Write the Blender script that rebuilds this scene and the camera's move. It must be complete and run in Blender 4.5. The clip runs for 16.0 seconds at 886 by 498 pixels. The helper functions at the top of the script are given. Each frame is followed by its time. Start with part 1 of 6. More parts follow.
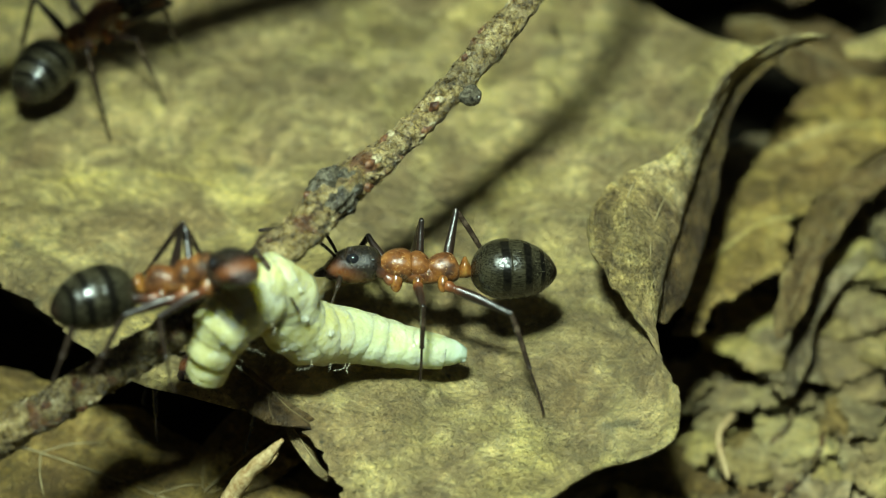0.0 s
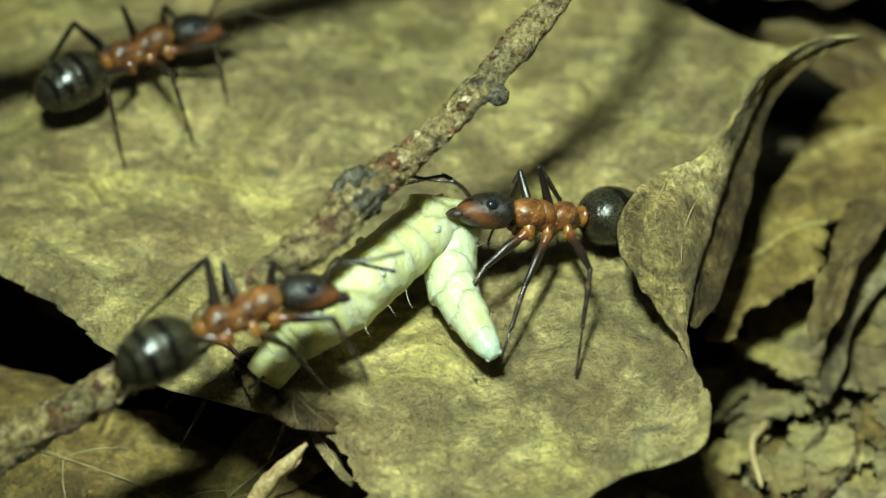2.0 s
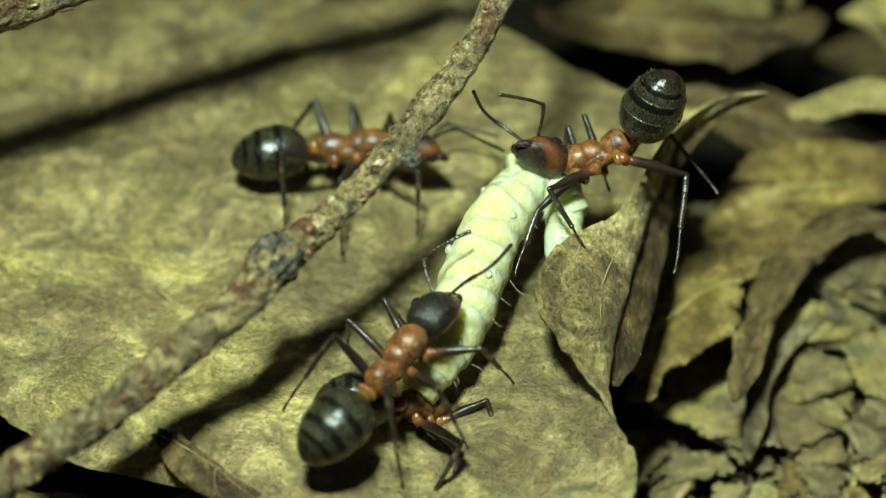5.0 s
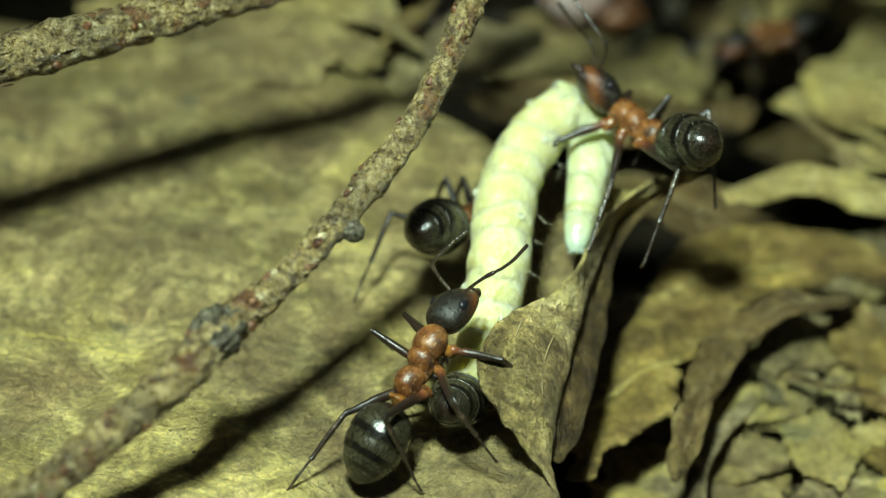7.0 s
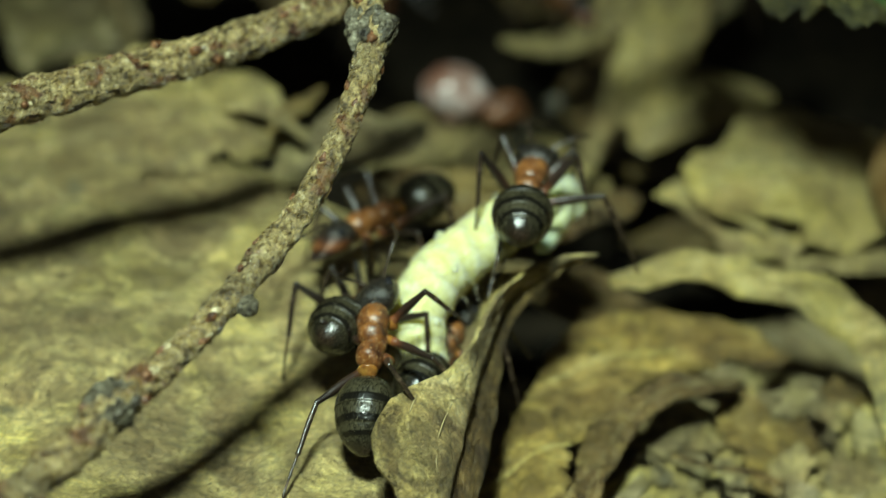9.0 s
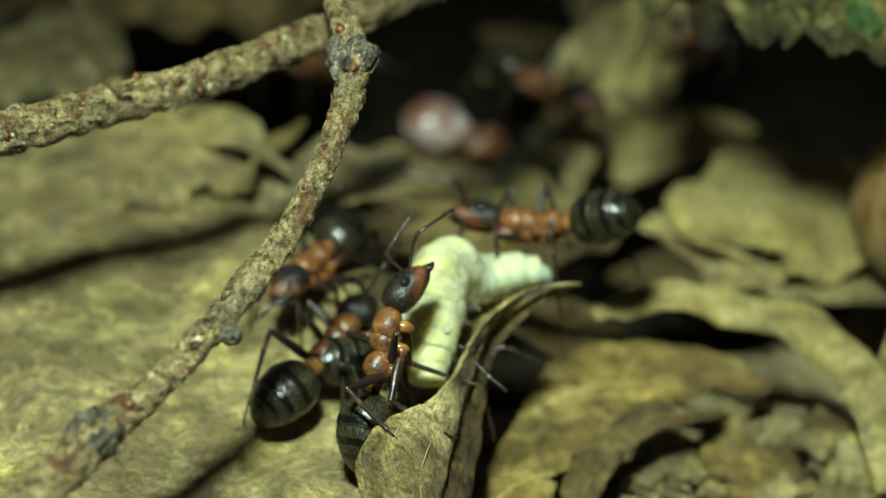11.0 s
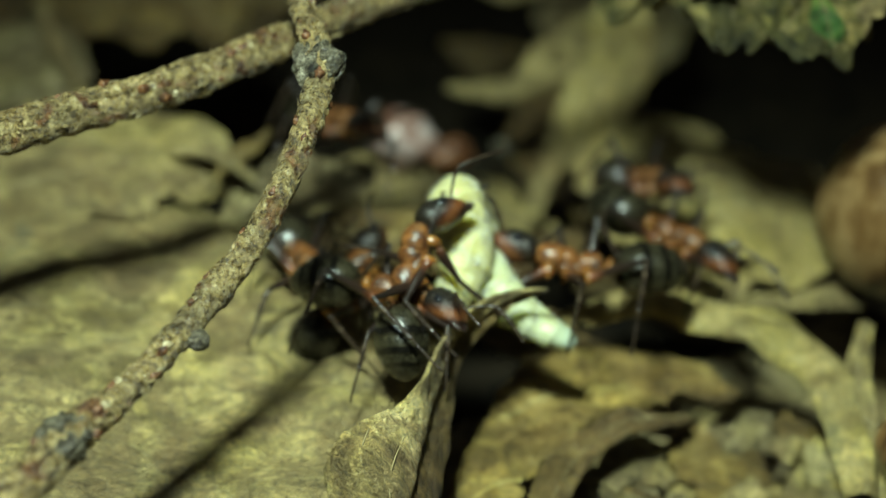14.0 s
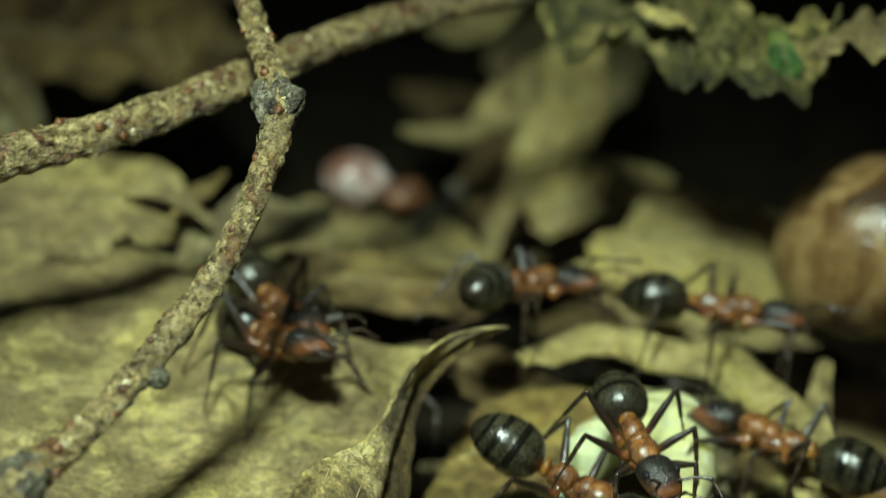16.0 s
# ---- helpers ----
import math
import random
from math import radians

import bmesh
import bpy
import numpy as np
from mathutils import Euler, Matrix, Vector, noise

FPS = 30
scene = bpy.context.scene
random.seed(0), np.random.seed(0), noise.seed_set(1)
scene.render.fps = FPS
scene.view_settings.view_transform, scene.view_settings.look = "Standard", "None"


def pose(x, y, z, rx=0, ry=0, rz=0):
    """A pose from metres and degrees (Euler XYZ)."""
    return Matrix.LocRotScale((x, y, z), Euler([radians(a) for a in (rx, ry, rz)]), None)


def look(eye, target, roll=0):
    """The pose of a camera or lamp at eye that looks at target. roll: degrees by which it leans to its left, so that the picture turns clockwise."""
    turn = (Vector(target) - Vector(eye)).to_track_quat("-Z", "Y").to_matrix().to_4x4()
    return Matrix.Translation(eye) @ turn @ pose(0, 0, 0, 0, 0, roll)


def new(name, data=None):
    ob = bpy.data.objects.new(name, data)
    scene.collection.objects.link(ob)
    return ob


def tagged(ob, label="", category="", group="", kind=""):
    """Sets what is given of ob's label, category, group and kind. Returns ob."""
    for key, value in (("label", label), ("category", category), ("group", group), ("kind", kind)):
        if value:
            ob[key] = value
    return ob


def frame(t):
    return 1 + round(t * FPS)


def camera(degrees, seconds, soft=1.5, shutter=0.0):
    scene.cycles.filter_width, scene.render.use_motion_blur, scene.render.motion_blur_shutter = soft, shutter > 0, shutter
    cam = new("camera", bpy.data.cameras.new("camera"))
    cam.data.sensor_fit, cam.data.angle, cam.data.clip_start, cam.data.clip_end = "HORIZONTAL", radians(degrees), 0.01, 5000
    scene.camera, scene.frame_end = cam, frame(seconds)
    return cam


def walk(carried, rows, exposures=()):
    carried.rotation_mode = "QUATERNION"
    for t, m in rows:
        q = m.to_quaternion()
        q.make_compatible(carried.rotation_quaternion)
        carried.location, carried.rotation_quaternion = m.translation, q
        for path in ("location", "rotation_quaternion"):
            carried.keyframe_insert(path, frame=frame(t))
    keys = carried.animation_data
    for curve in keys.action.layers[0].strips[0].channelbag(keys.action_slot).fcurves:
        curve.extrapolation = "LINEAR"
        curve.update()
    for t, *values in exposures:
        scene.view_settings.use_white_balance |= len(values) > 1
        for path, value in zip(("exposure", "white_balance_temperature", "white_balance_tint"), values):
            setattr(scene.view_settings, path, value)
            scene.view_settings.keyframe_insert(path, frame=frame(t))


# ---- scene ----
# ---------------------------------------------------------------- camera
cam = camera(20, 16.0, soft=0.95, shutter=0.5)
cam.data.dof.use_dof = True
cam.data.dof.focus_distance = 0.0763
cam.data.dof.aperture_fstop = 45
# seconds, eye, target (millimetres), roll
PATH = [
    (0, (6.533, -49.380, 57.962), (-2.949, 5.383, 0.420), 1.12),
    (0.5, (6.681, -49.529, 57.987), (-3.518, 5.425, 0.751), 0.73),
    (1, (6.925, -49.365, 57.636), (-4.063, 5.338, 0.305), 0.18),
    (1.5, (6.868, -49.390, 58.093), (-4.065, 4.906, 0.366), 0.19),
    (2, (7.122, -49.003, 56.663), (-3.985, 6.049, -0.310), 0.08),
    (2.5, (6.968, -49.414, 57.920), (-3.740, 5.232, 0.482), 0.54),
    (3, (7.987, -49.051, 56.717), (-3.598, 6.234, 0.066), -1.11),
    (5.5, (6.187, -50.283, 54.705), (-1.298, 8.893, 1.393), 1.11),
    (6, (6.023, -50.692, 54.226), (-1.040, 9.457, 1.956), 1.40),
    (6.5, (5.705, -50.824, 53.966), (-0.855, 9.848, 2.236), 1.79),
    (7, (5.396, -51.069, 53.477), (-0.033, 10.437, 2.608), 2.57),
    (7.5, (5.288, -51.235, 53.312), (0.425, 10.439, 2.590), 2.79),
    (8, (4.706, -51.738, 52.706), (1.523, 11.032, 3.210), 3.98),
    (8.5, (4.294, -52.025, 52.440), (2.611, 11.442, 3.766), 4.62),
    (9, (4.358, -52.438, 51.624), (3.150, 12.366, 4.731), 4.85),
    (9.5, (3.992, -52.496, 51.197), (3.640, 12.905, 5.126), 5.09),
    (12, (4.587, -53.060, 50.979), (3.614, 12.749, 5.501), 4.51),
    (12.5, (4.448, -53.001, 50.876), (3.832, 12.813, 5.399), 4.55),
    (13, (4.355, -53.118, 50.781), (4.228, 12.904, 5.604), 4.69),
    (13.5, (4.476, -53.153, 50.740), (4.151, 12.924, 5.643), 4.55),
    (14, (4.302, -53.305, 50.526), (4.638, 13.017, 5.791), 4.88),
    (14.5, (4.343, -53.297, 50.348), (4.350, 13.191, 5.858), 4.68),
    (15, (4.198, -53.291, 50.220), (4.839, 13.358, 5.976), 4.95),
    (15.5, (3.733, -53.201, 49.806), (5.566, 13.990, 6.424), 5.56),
    (16, (3.677, -53.318, 49.604), (5.815, 14.116, 6.615), 5.42),
]
MM = 0.001


def metres(v):
    return Vector((v[0] * MM, v[1] * MM, v[2] * MM))


walk(cam, [(t, look(metres(e), metres(g), r)) for t, e, g, r in PATH], exposures=[(0, 0.0, 6500, 10), (16, 0.0, 6500, 10)])

# ---------------------------------------------------------------- light: one torch held over the litter at night
world = bpy.data.worlds.new("night")
world.use_nodes = True
world.node_tree.nodes["Background"].inputs[0].default_value = (0.55, 0.6, 0.5, 1)
world.node_tree.nodes["Background"].inputs[1].default_value = 0.055
scene.world = world
torch = bpy.data.lights.new("torch", "SPOT")
torch.energy, torch.color = 0.635, (0.768, 1.0, 0.84)
torch.spot_size, torch.spot_blend, torch.shadow_soft_size = radians(56), 1.0, 0.0055
new("torch", torch).matrix_world = look(metres((-7, -18, 75)), metres((3.0, 6.5, 0)))


# ---------------------------------------------------------------- materials (coordinates in millimetres)
class Mat:
    """A node material with a short way to add nodes."""

    def __init__(self, name, rough=0.6, spec=0.4):
        self.m = bpy.data.materials.new(name)
        self.m.use_nodes = True
        self.t = self.m.node_tree
        self.b = self.t.nodes["Principled BSDF"]
        self.b.inputs["Roughness"].default_value = rough
        self.b.inputs["Specular IOR Level"].default_value = spec
        co = self.t.nodes.new("ShaderNodeTexCoord")
        mp = self.t.nodes.new("ShaderNodeMapping")
        mp.inputs["Scale"].default_value = (1000, 1000, 1000)
        self.link(co.outputs["Object"], mp.inputs["Vector"])
        self.co = mp.outputs["Vector"]

    def link(self, a, b):
        self.t.links.new(a, b)

    def noise(self, scale, detail=4, rough=0.6, stretch=None, warp=0.0):
        n = self.t.nodes.new("ShaderNodeTexNoise")
        n.inputs["Scale"].default_value = scale
        n.inputs["Detail"].default_value = detail
        n.inputs["Roughness"].default_value = rough
        n.inputs["Distortion"].default_value = warp
        src = self.co
        if stretch:
            mp = self.t.nodes.new("ShaderNodeMapping")
            mp.inputs["Scale"].default_value = stretch
            self.link(src, mp.inputs["Vector"])
            src = mp.outputs["Vector"]
        self.link(src, n.inputs["Vector"])
        return n.outputs["Fac"]

    def voronoi(self, scale, feature="DISTANCE_TO_EDGE"):
        n = self.t.nodes.new("ShaderNodeTexVoronoi")
        n.feature = feature
        n.inputs["Scale"].default_value = scale
        self.link(self.co, n.inputs["Vector"])
        return n.outputs["Distance"]

    def ramp(self, fac, stops):
        n = self.t.nodes.new("ShaderNodeValToRGB")
        while len(n.color_ramp.elements) < len(stops):
            n.color_ramp.elements.new(0.5)
        for el, (p, c) in zip(n.color_ramp.elements, stops):
            el.position, el.color = p, (*c, 1) if len(c) == 3 else c
        self.link(fac, n.inputs["Fac"])
        return n.outputs["Color"]

    def mix(self, fac, a, b, mode="MIX"):
        n = self.t.nodes.new("ShaderNodeMix")
        n.data_type, n.blend_type = "RGBA", mode
        for key, v in ((0, fac), (6, a), (7, b)):
            if isinstance(v, (int, float)):
                n.inputs[key].default_value = v
            elif isinstance(v, tuple):
                n.inputs[key].default_value = (*v, 1)
            else:
                self.link(v, n.inputs[key])
        return n.outputs[2]

    def grey(self, fac, lo, hi):
        n = self.t.nodes.new("ShaderNodeMapRange")
        n.inputs[1].default_value, n.inputs[2].default_value = lo, hi
        self.link(fac, n.inputs[0])
        return n.outputs[0]

    def colour(self, c):
        if isinstance(c, tuple):
            self.b.inputs["Base Color"].default_value = (*c, 1)
        else:
            self.link(c, self.b.inputs["Base Color"])
        return self

    def bump(self, fac, depth, strength=1.0):
        n = self.t.nodes.new("ShaderNodeBump")
        n.inputs["Strength"].default_value = strength
        n.inputs["Distance"].default_value = depth * MM
        self.link(fac, n.inputs["Height"])
        if self.b.inputs["Normal"].links:
            self.link(self.b.inputs["Normal"].links[0].from_socket, n.inputs["Normal"])
        self.link(n.outputs["Normal"], self.b.inputs["Normal"])
        return self

    def set(self, **kw):
        for k, v in kw.items():
            self.b.inputs[k.replace("_", " ")].default_value = v
        return self


def leaf_material(name, dark, mid, pale, rough=0.42, spots=0.5, netting=0.22, fine=0.68, streaks=(0.66, 1.18)):
    """Dry leaf: broad blotches, streaks, fine netted veins, flecks and a patchy sheen."""
    k = Mat(name, rough, 0.5)
    blot = k.noise(0.45, 7, 0.72, warp=0.9)
    col = k.ramp(blot, [(0.38, dark), (0.50, mid), (0.60, pale)])

    def times(fac, lo, hi, a, b):
        return k.mix(1.0, col, k.ramp(fac, [(lo, (a, a, a)), (hi, (b, b * 0.985, b * 0.93))]), "MULTIPLY")

    col = times(k.noise(0.12, 3, 0.5, warp=1.0), 0.40, 0.60, 0.80, 1.14)
    streak = k.noise(1.0, 7, 0.72, (0.75, 1.15, 1.0), 0.9)
    col = times(streak, 0.38, 0.62, *streaks)
    col = k.mix(1.0, col, k.ramp(k.noise(0.22, 5, 0.6, warp=0.6), [(0.40, (0.93, 0.83, 0.80)), (0.50, (1.03, 0.97, 0.92)), (0.60, (1.14, 1.09, 0.88))]), "MULTIPLY")
    net = k.voronoi(1.5)
    col = times(net, 0.0, 0.12, 1 - netting, 1.0)
    col = times(k.noise(4.0, 5, 0.75), 0.36, 0.60, fine, 1.10)
    col = k.mix(k.grey(k.noise(2.6, 5, 0.7), 0.63, 0.70), col, tuple(c2 * 0.4 for c2 in dark))
    if spots:
        col = k.mix(k.grey(k.noise(0.42, 4, 0.6), 0.63, 0.70), col, tuple(c2 * (1 - spots) for c2 in mid))
    k.colour(col)
    k.link(k.ramp(blot, [(0.40, (rough + 0.16,) * 3), (0.62, (rough - 0.10,) * 3)]), k.b.inputs["Roughness"])
    k.bump(k.noise(0.3, 4, 0.6, warp=0.6), 2.2).bump(streak, 0.58).bump(net, 0.16).bump(k.voronoi(3.6), 0.09).bump(k.noise(5, 5, 0.7), 0.24)
    return k.m


LEAF_TAN = leaf_material("leaf_tan", (0.28, 0.226, 0.116), (0.43, 0.360, 0.188), (0.71, 0.618, 0.318), rough=0.38, fine=0.74, streaks=(0.72, 1.18))
LEAF_STRAW = leaf_material("leaf_straw", (0.42, 0.35, 0.14), (0.60, 0.51, 0.225), (0.76, 0.68, 0.34), fine=0.8, streaks=(0.8, 1.12))
LEAF_GOLD = leaf_material("leaf_gold", (0.12, 0.080, 0.032), (0.24, 0.17, 0.072), (0.40, 0.31, 0.14), spots=0, netting=0.12, fine=0.8)
LEAF_BROWN = leaf_material("leaf_brown", (0.08, 0.052, 0.020), (0.195, 0.135, 0.055), (0.38, 0.29, 0.135))
LEAF_AMBER = leaf_material("leaf_amber", (0.20, 0.14, 0.05), (0.38, 0.28, 0.10), (0.56, 0.44, 0.18))
LEAF_GREY = leaf_material("leaf_grey", (0.17, 0.14, 0.08), (0.40, 0.345, 0.20), (0.72, 0.65, 0.43))
LEAF_GREEN = leaf_material("leaf_green", (0.03, 0.035, 0.012), (0.17, 0.165, 0.055), (0.50, 0.44, 0.18), spots=0.9)
LEAF_FRESH = leaf_material("leaf_fresh", (0.02, 0.10, 0.03), (0.10, 0.26, 0.06), (0.28, 0.40, 0.10), spots=0.2)
LEAF_OUTER = leaf_material("leaf_outer", (0.15, 0.11, 0.055), (0.43, 0.345, 0.18), (0.80, 0.70, 0.42), rough=0.38, netting=0.2, fine=0.66)

k = Mat("vein_pale", 0.55, 0.3)
k.colour(k.ramp(k.noise(1.5), [(0.35, (0.17, 0.125, 0.055)), (0.65, (0.33, 0.265, 0.13))])).bump(k.noise(6), 0.04)
VEIN = k.m

k = Mat("bark", 0.34, 0.6)
c = k.ramp(k.noise(3.2, 7, 0.77), [(0.34, (0.026, 0.017, 0.008)), (0.42, (0.155, 0.110, 0.052)), (0.49, (0.36, 0.270, 0.122)), (0.58, (0.61, 0.49, 0.245)), (0.68, (0.87, 0.79, 0.53))])
c = k.mix(1.0, c, k.ramp(k.noise(0.55, 3, 0.5), [(0.38, (0.70, 0.68, 0.66)), (0.62, (1.14, 1.06, 0.92))]), "MULTIPLY")
c = k.mix(k.grey(k.noise(0.85, 4, 0.6, warp=0.5), 0.56, 0.63), c, k.ramp(k.noise(3, 4, 0.7), [(0.38, (0.075, 0.028, 0.012)), (0.62, (0.33, 0.165, 0.070))]))
k.colour(k.mix(k.grey(k.noise(6.0, 4, 0.6), 0.61, 0.69), c, (0.032, 0.020, 0.011)))
k.bump(k.noise(2.2, 6, 0.72), 0.42).bump(k.voronoi(4.2, "F1"), -0.22).bump(k.voronoi(8.5, "F1"), -0.12).bump(k.noise(12, 4, 0.7), 0.20)
gl = k.noise(5.0, 4)
k.link(k.ramp(gl, [(0.42, (0.14,) * 3), (0.62, (0.50,) * 3)]), k.b.inputs["Roughness"])
k.set(Specular_IOR_Level=0.9)
BARK = k.m
k = Mat("bark_grey", 0.24, 0.8)
k.colour(k.ramp(k.noise(2.4, 7, 0.75), [(0.36, (0.014, 0.011, 0.007)), (0.46, (0.080, 0.067, 0.043)), (0.56, (0.20, 0.175, 0.118)), (0.68, (0.44, 0.40, 0.29))])).bump(k.noise(2.0, 5, 0.7), 0.5).bump(k.voronoi(6.0, "F1"), -0.12).bump(k.noise(10, 4, 0.65), 0.16)
BARK_GREY = k.m
k = Mat("leaf_scar_pale", 0.28, 0.6)
k.colour(k.ramp(k.noise(4.5, 4, 0.65), [(0.36, (0.09, 0.062, 0.03)), (0.50, (0.29, 0.230, 0.12)), (0.68, (0.56, 0.49, 0.31))])).bump(k.noise(5, 4, 0.6), 0.14)
SCAR_PALE = k.m
k = Mat("bud_red", 0.35, 0.5)
k.colour(k.ramp(k.noise(5), [(0.36, (0.030, 0.012, 0.006)), (0.54, (0.115, 0.046, 0.016)), (0.68, (0.27, 0.13, 0.050))])).bump(k.noise(9), 0.06)
BUD = k.m
k = Mat("scar_tan", 0.55, 0.35)
k.colour(k.ramp(k.noise(5), [(0.35, (0.30, 0.18, 0.07)), (0.65, (0.52, 0.40, 0.20))])).bump(k.noise(9), 0.05)
SCAR = k.m
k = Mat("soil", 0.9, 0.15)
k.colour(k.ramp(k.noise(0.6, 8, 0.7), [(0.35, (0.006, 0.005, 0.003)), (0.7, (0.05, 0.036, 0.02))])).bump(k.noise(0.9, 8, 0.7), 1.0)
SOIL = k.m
k = Mat("seed_brown", 0.28, 0.5)
c = k.ramp(k.noise(0.42, 5, 0.65, (1.2, 1.2, 0.5), 1.2), [(0.36, (0.050, 0.024, 0.010)), (0.5, (0.15, 0.080, 0.028)), (0.64, (0.30, 0.19, 0.08))])
c = k.mix(k.grey(k.noise(1.6, 4, 0.6), 0.66, 0.76), c, (0.10, 0.05, 0.02))
k.colour(c).bump(k.noise(0.5, 3, 0.5), 0.2).bump(k.noise(4, 3), 0.04)
SEED = k.m
k = Mat("berry_skin", 0.25, 0.5)
k.colour(k.ramp(k.noise(0.75, 4, 0.6), [(0.38, (0.17, 0.075, 0.05)), (0.50, (0.29, 0.18, 0.15)), (0.60, (0.48, 0.40, 0.38))]))
BERRY = k.m
k = Mat("calyx_red", 0.4, 0.4)
k.colour(k.ramp(k.noise(1.2), [(0.38, (0.08, 0.030, 0.014)), (0.62, (0.24, 0.10, 0.040))]))
CALYX = k.m


# ---------------------------------------------------------------- building helpers (all in millimetres)
def part(name, bm, material, parent=None, label="", smooth=True, under=None):
    """Links a bmesh, built in millimetres, as one mesh object under a thing or a part."""
    bmesh.ops.transform(bm, matrix=Matrix.Scale(MM, 4), verts=bm.verts)
    me = bpy.data.meshes.new(name)
    bm.to_mesh(me)
    bm.free()
    for p in me.polygons:
        p.use_smooth = smooth
    me.materials.append(material)
    if under:
        me.materials.append(under)
    ob = new(name, me)
    ob.parent = parent
    if label:
        tagged(ob, label)
    return ob


def thing(name, label, category, group="", kind="", at=(0, 0, 0, 0, 0, 0)):
    ob = new(name)
    ob.empty_display_size = 0.001
    x, y, z, *turn = at
    ob.matrix_world = pose(x * MM, y * MM, z * MM, *turn)
    return tagged(ob, label, category, group, kind)


def spline(points, n):
    """n points along a Catmull-Rom curve through rows of any length."""
    p = np.array(points, float)
    ext = np.vstack([2 * p[0] - p[1], p, 2 * p[-1] - p[-2]])
    out = []
    for s in np.linspace(0, len(p) - 1, n):
        i = min(int(s), len(p) - 2)
        f = s - i
        a, b, c, d = ext[i : i + 4]
        out.append(0.5 * (2 * b + (c - a) * f + (2 * a - 5 * b + 4 * c - d) * f * f + (3 * b - a - 3 * c + d) * f**3))
    return np.array(out)


def frame_of(x, up):
    """A turn whose x axis is the given way and whose z axis is near up."""
    x = x.normalized()
    y = up.cross(x)
    y = y.normalized() if y.length > 1e-5 else Vector((0, 1, 0))
    z = x.cross(y)
    return Matrix((x, y, z)).transposed().to_4x4()


def grain(x, y, z, seed=0.0, scale=1.0):
    return noise.noise(Vector((x * scale + seed * 7.3, y * scale - seed * 3.1, z * scale + seed)))


def tube(points, radii, sides=14, rough=0.0, scale=1.2, seed=0, cap=True, steps=None):
    """A round, uneven stem along a curve; radii one per point."""
    rows = [(*p, r) for p, r in zip(points, radii)]
    path = spline(rows, steps or len(rows) * 8)
    bm = bmesh.new()
    rings = []
    up = Vector((0, 0, 1))
    for i, (x, y, z, r) in enumerate(path):
        a, b = path[max(0, i - 1)], path[min(len(path) - 1, i + 1)]
        way = Vector(b[:3] - a[:3]).normalized()
        side = way.cross(up)
        side = side.normalized() if side.length > 1e-4 else Vector((1, 0, 0))
        over = side.cross(way)
        ring = []
        for j in range(sides):
            w = 2 * math.pi * j / sides
            d = math.cos(w) * side + math.sin(w) * over
            q = Vector((x, y, z)) + d * r
            k2 = 1 + rough * (grain(*q, seed, scale) + 0.6 * grain(*q, seed + 5, scale * 2.7))
            ring.append(bm.verts.new(Vector((x, y, z)) + d * r * k2))
        rings.append(ring)
    for a, b in zip(rings, rings[1:]):
        for j in range(sides):
            bm.faces.new((a[j], a[(j + 1) % sides], b[(j + 1) % sides], b[j]))
    if cap:
        bm.faces.new(rings[0][::-1])
        bm.faces.new(rings[-1])
    return bm


def lump(centre, size, turn=(0, 0, 0), rough=0.15, scale=1.5, seed=0, u=14, v=10):
    """An uneven rounded lump."""
    bm = bmesh.new()
    bmesh.ops.create_uvsphere(bm, u_segments=u, v_segments=v, radius=1)
    m = Matrix.LocRotScale(centre, Euler([radians(a) for a in turn]), size)
    for w in bm.verts:
        w.co *= 1 + rough * (grain(*(w.co * 1.0), seed, scale) + 0.5 * grain(*w.co, seed + 3, scale * 2.5))
        w.co = m @ w.co
    return bm


def sheet(grid, thick, holes=None):
    """A thin skin with both faces and closed edges from a grid of points (rows of columns)."""
    g = np.array(grid, float)
    n, m = g.shape[:2]
    du = np.gradient(g, axis=1)
    dv = np.gradient(g, axis=0)
    nor = np.cross(du, dv)
    nor /= np.linalg.norm(nor, axis=2, keepdims=True) + 1e-9
    bm = bmesh.new()
    top = [[bm.verts.new(g[i, j]) for j in range(m)] for i in range(n)]
    low = [[bm.verts.new(g[i, j] - nor[i, j] * thick) for j in range(m)] for i in range(n)]
    keep = [[not (holes and holes((i + 0.5) / (n - 1), (j + 0.5) / (m - 1))) for j in range(m - 1)] for i in range(n - 1)]
    for i in range(n - 1):
        for j in range(m - 1):
            if not keep[i][j]:
                continue
            bm.faces.new((top[i][j], top[i][j + 1], top[i + 1][j + 1], top[i + 1][j]))
            bm.faces.new((low[i][j], low[i + 1][j], low[i + 1][j + 1], low[i][j + 1])).material_index = 1
            for di, dj, a, b in ((-1, 0, (i, j + 1), (i, j)), (1, 0, (i + 1, j), (i + 1, j + 1)), (0, -1, (i, j), (i + 1, j)), (0, 1, (i + 1, j + 1), (i, j + 1))):
                p, q = i + di, j + dj
                if not (0 <= p < n - 1 and 0 <= q < m - 1 and keep[p][q]):
                    bm.faces.new((top[a[0]][a[1]], top[b[0]][b[1]], low[b[0]][b[1]], low[a[0]][a[1]]))
    bmesh.ops.delete(bm, geom=[w for w in bm.verts if not w.link_faces], context="VERTS")
    return bm


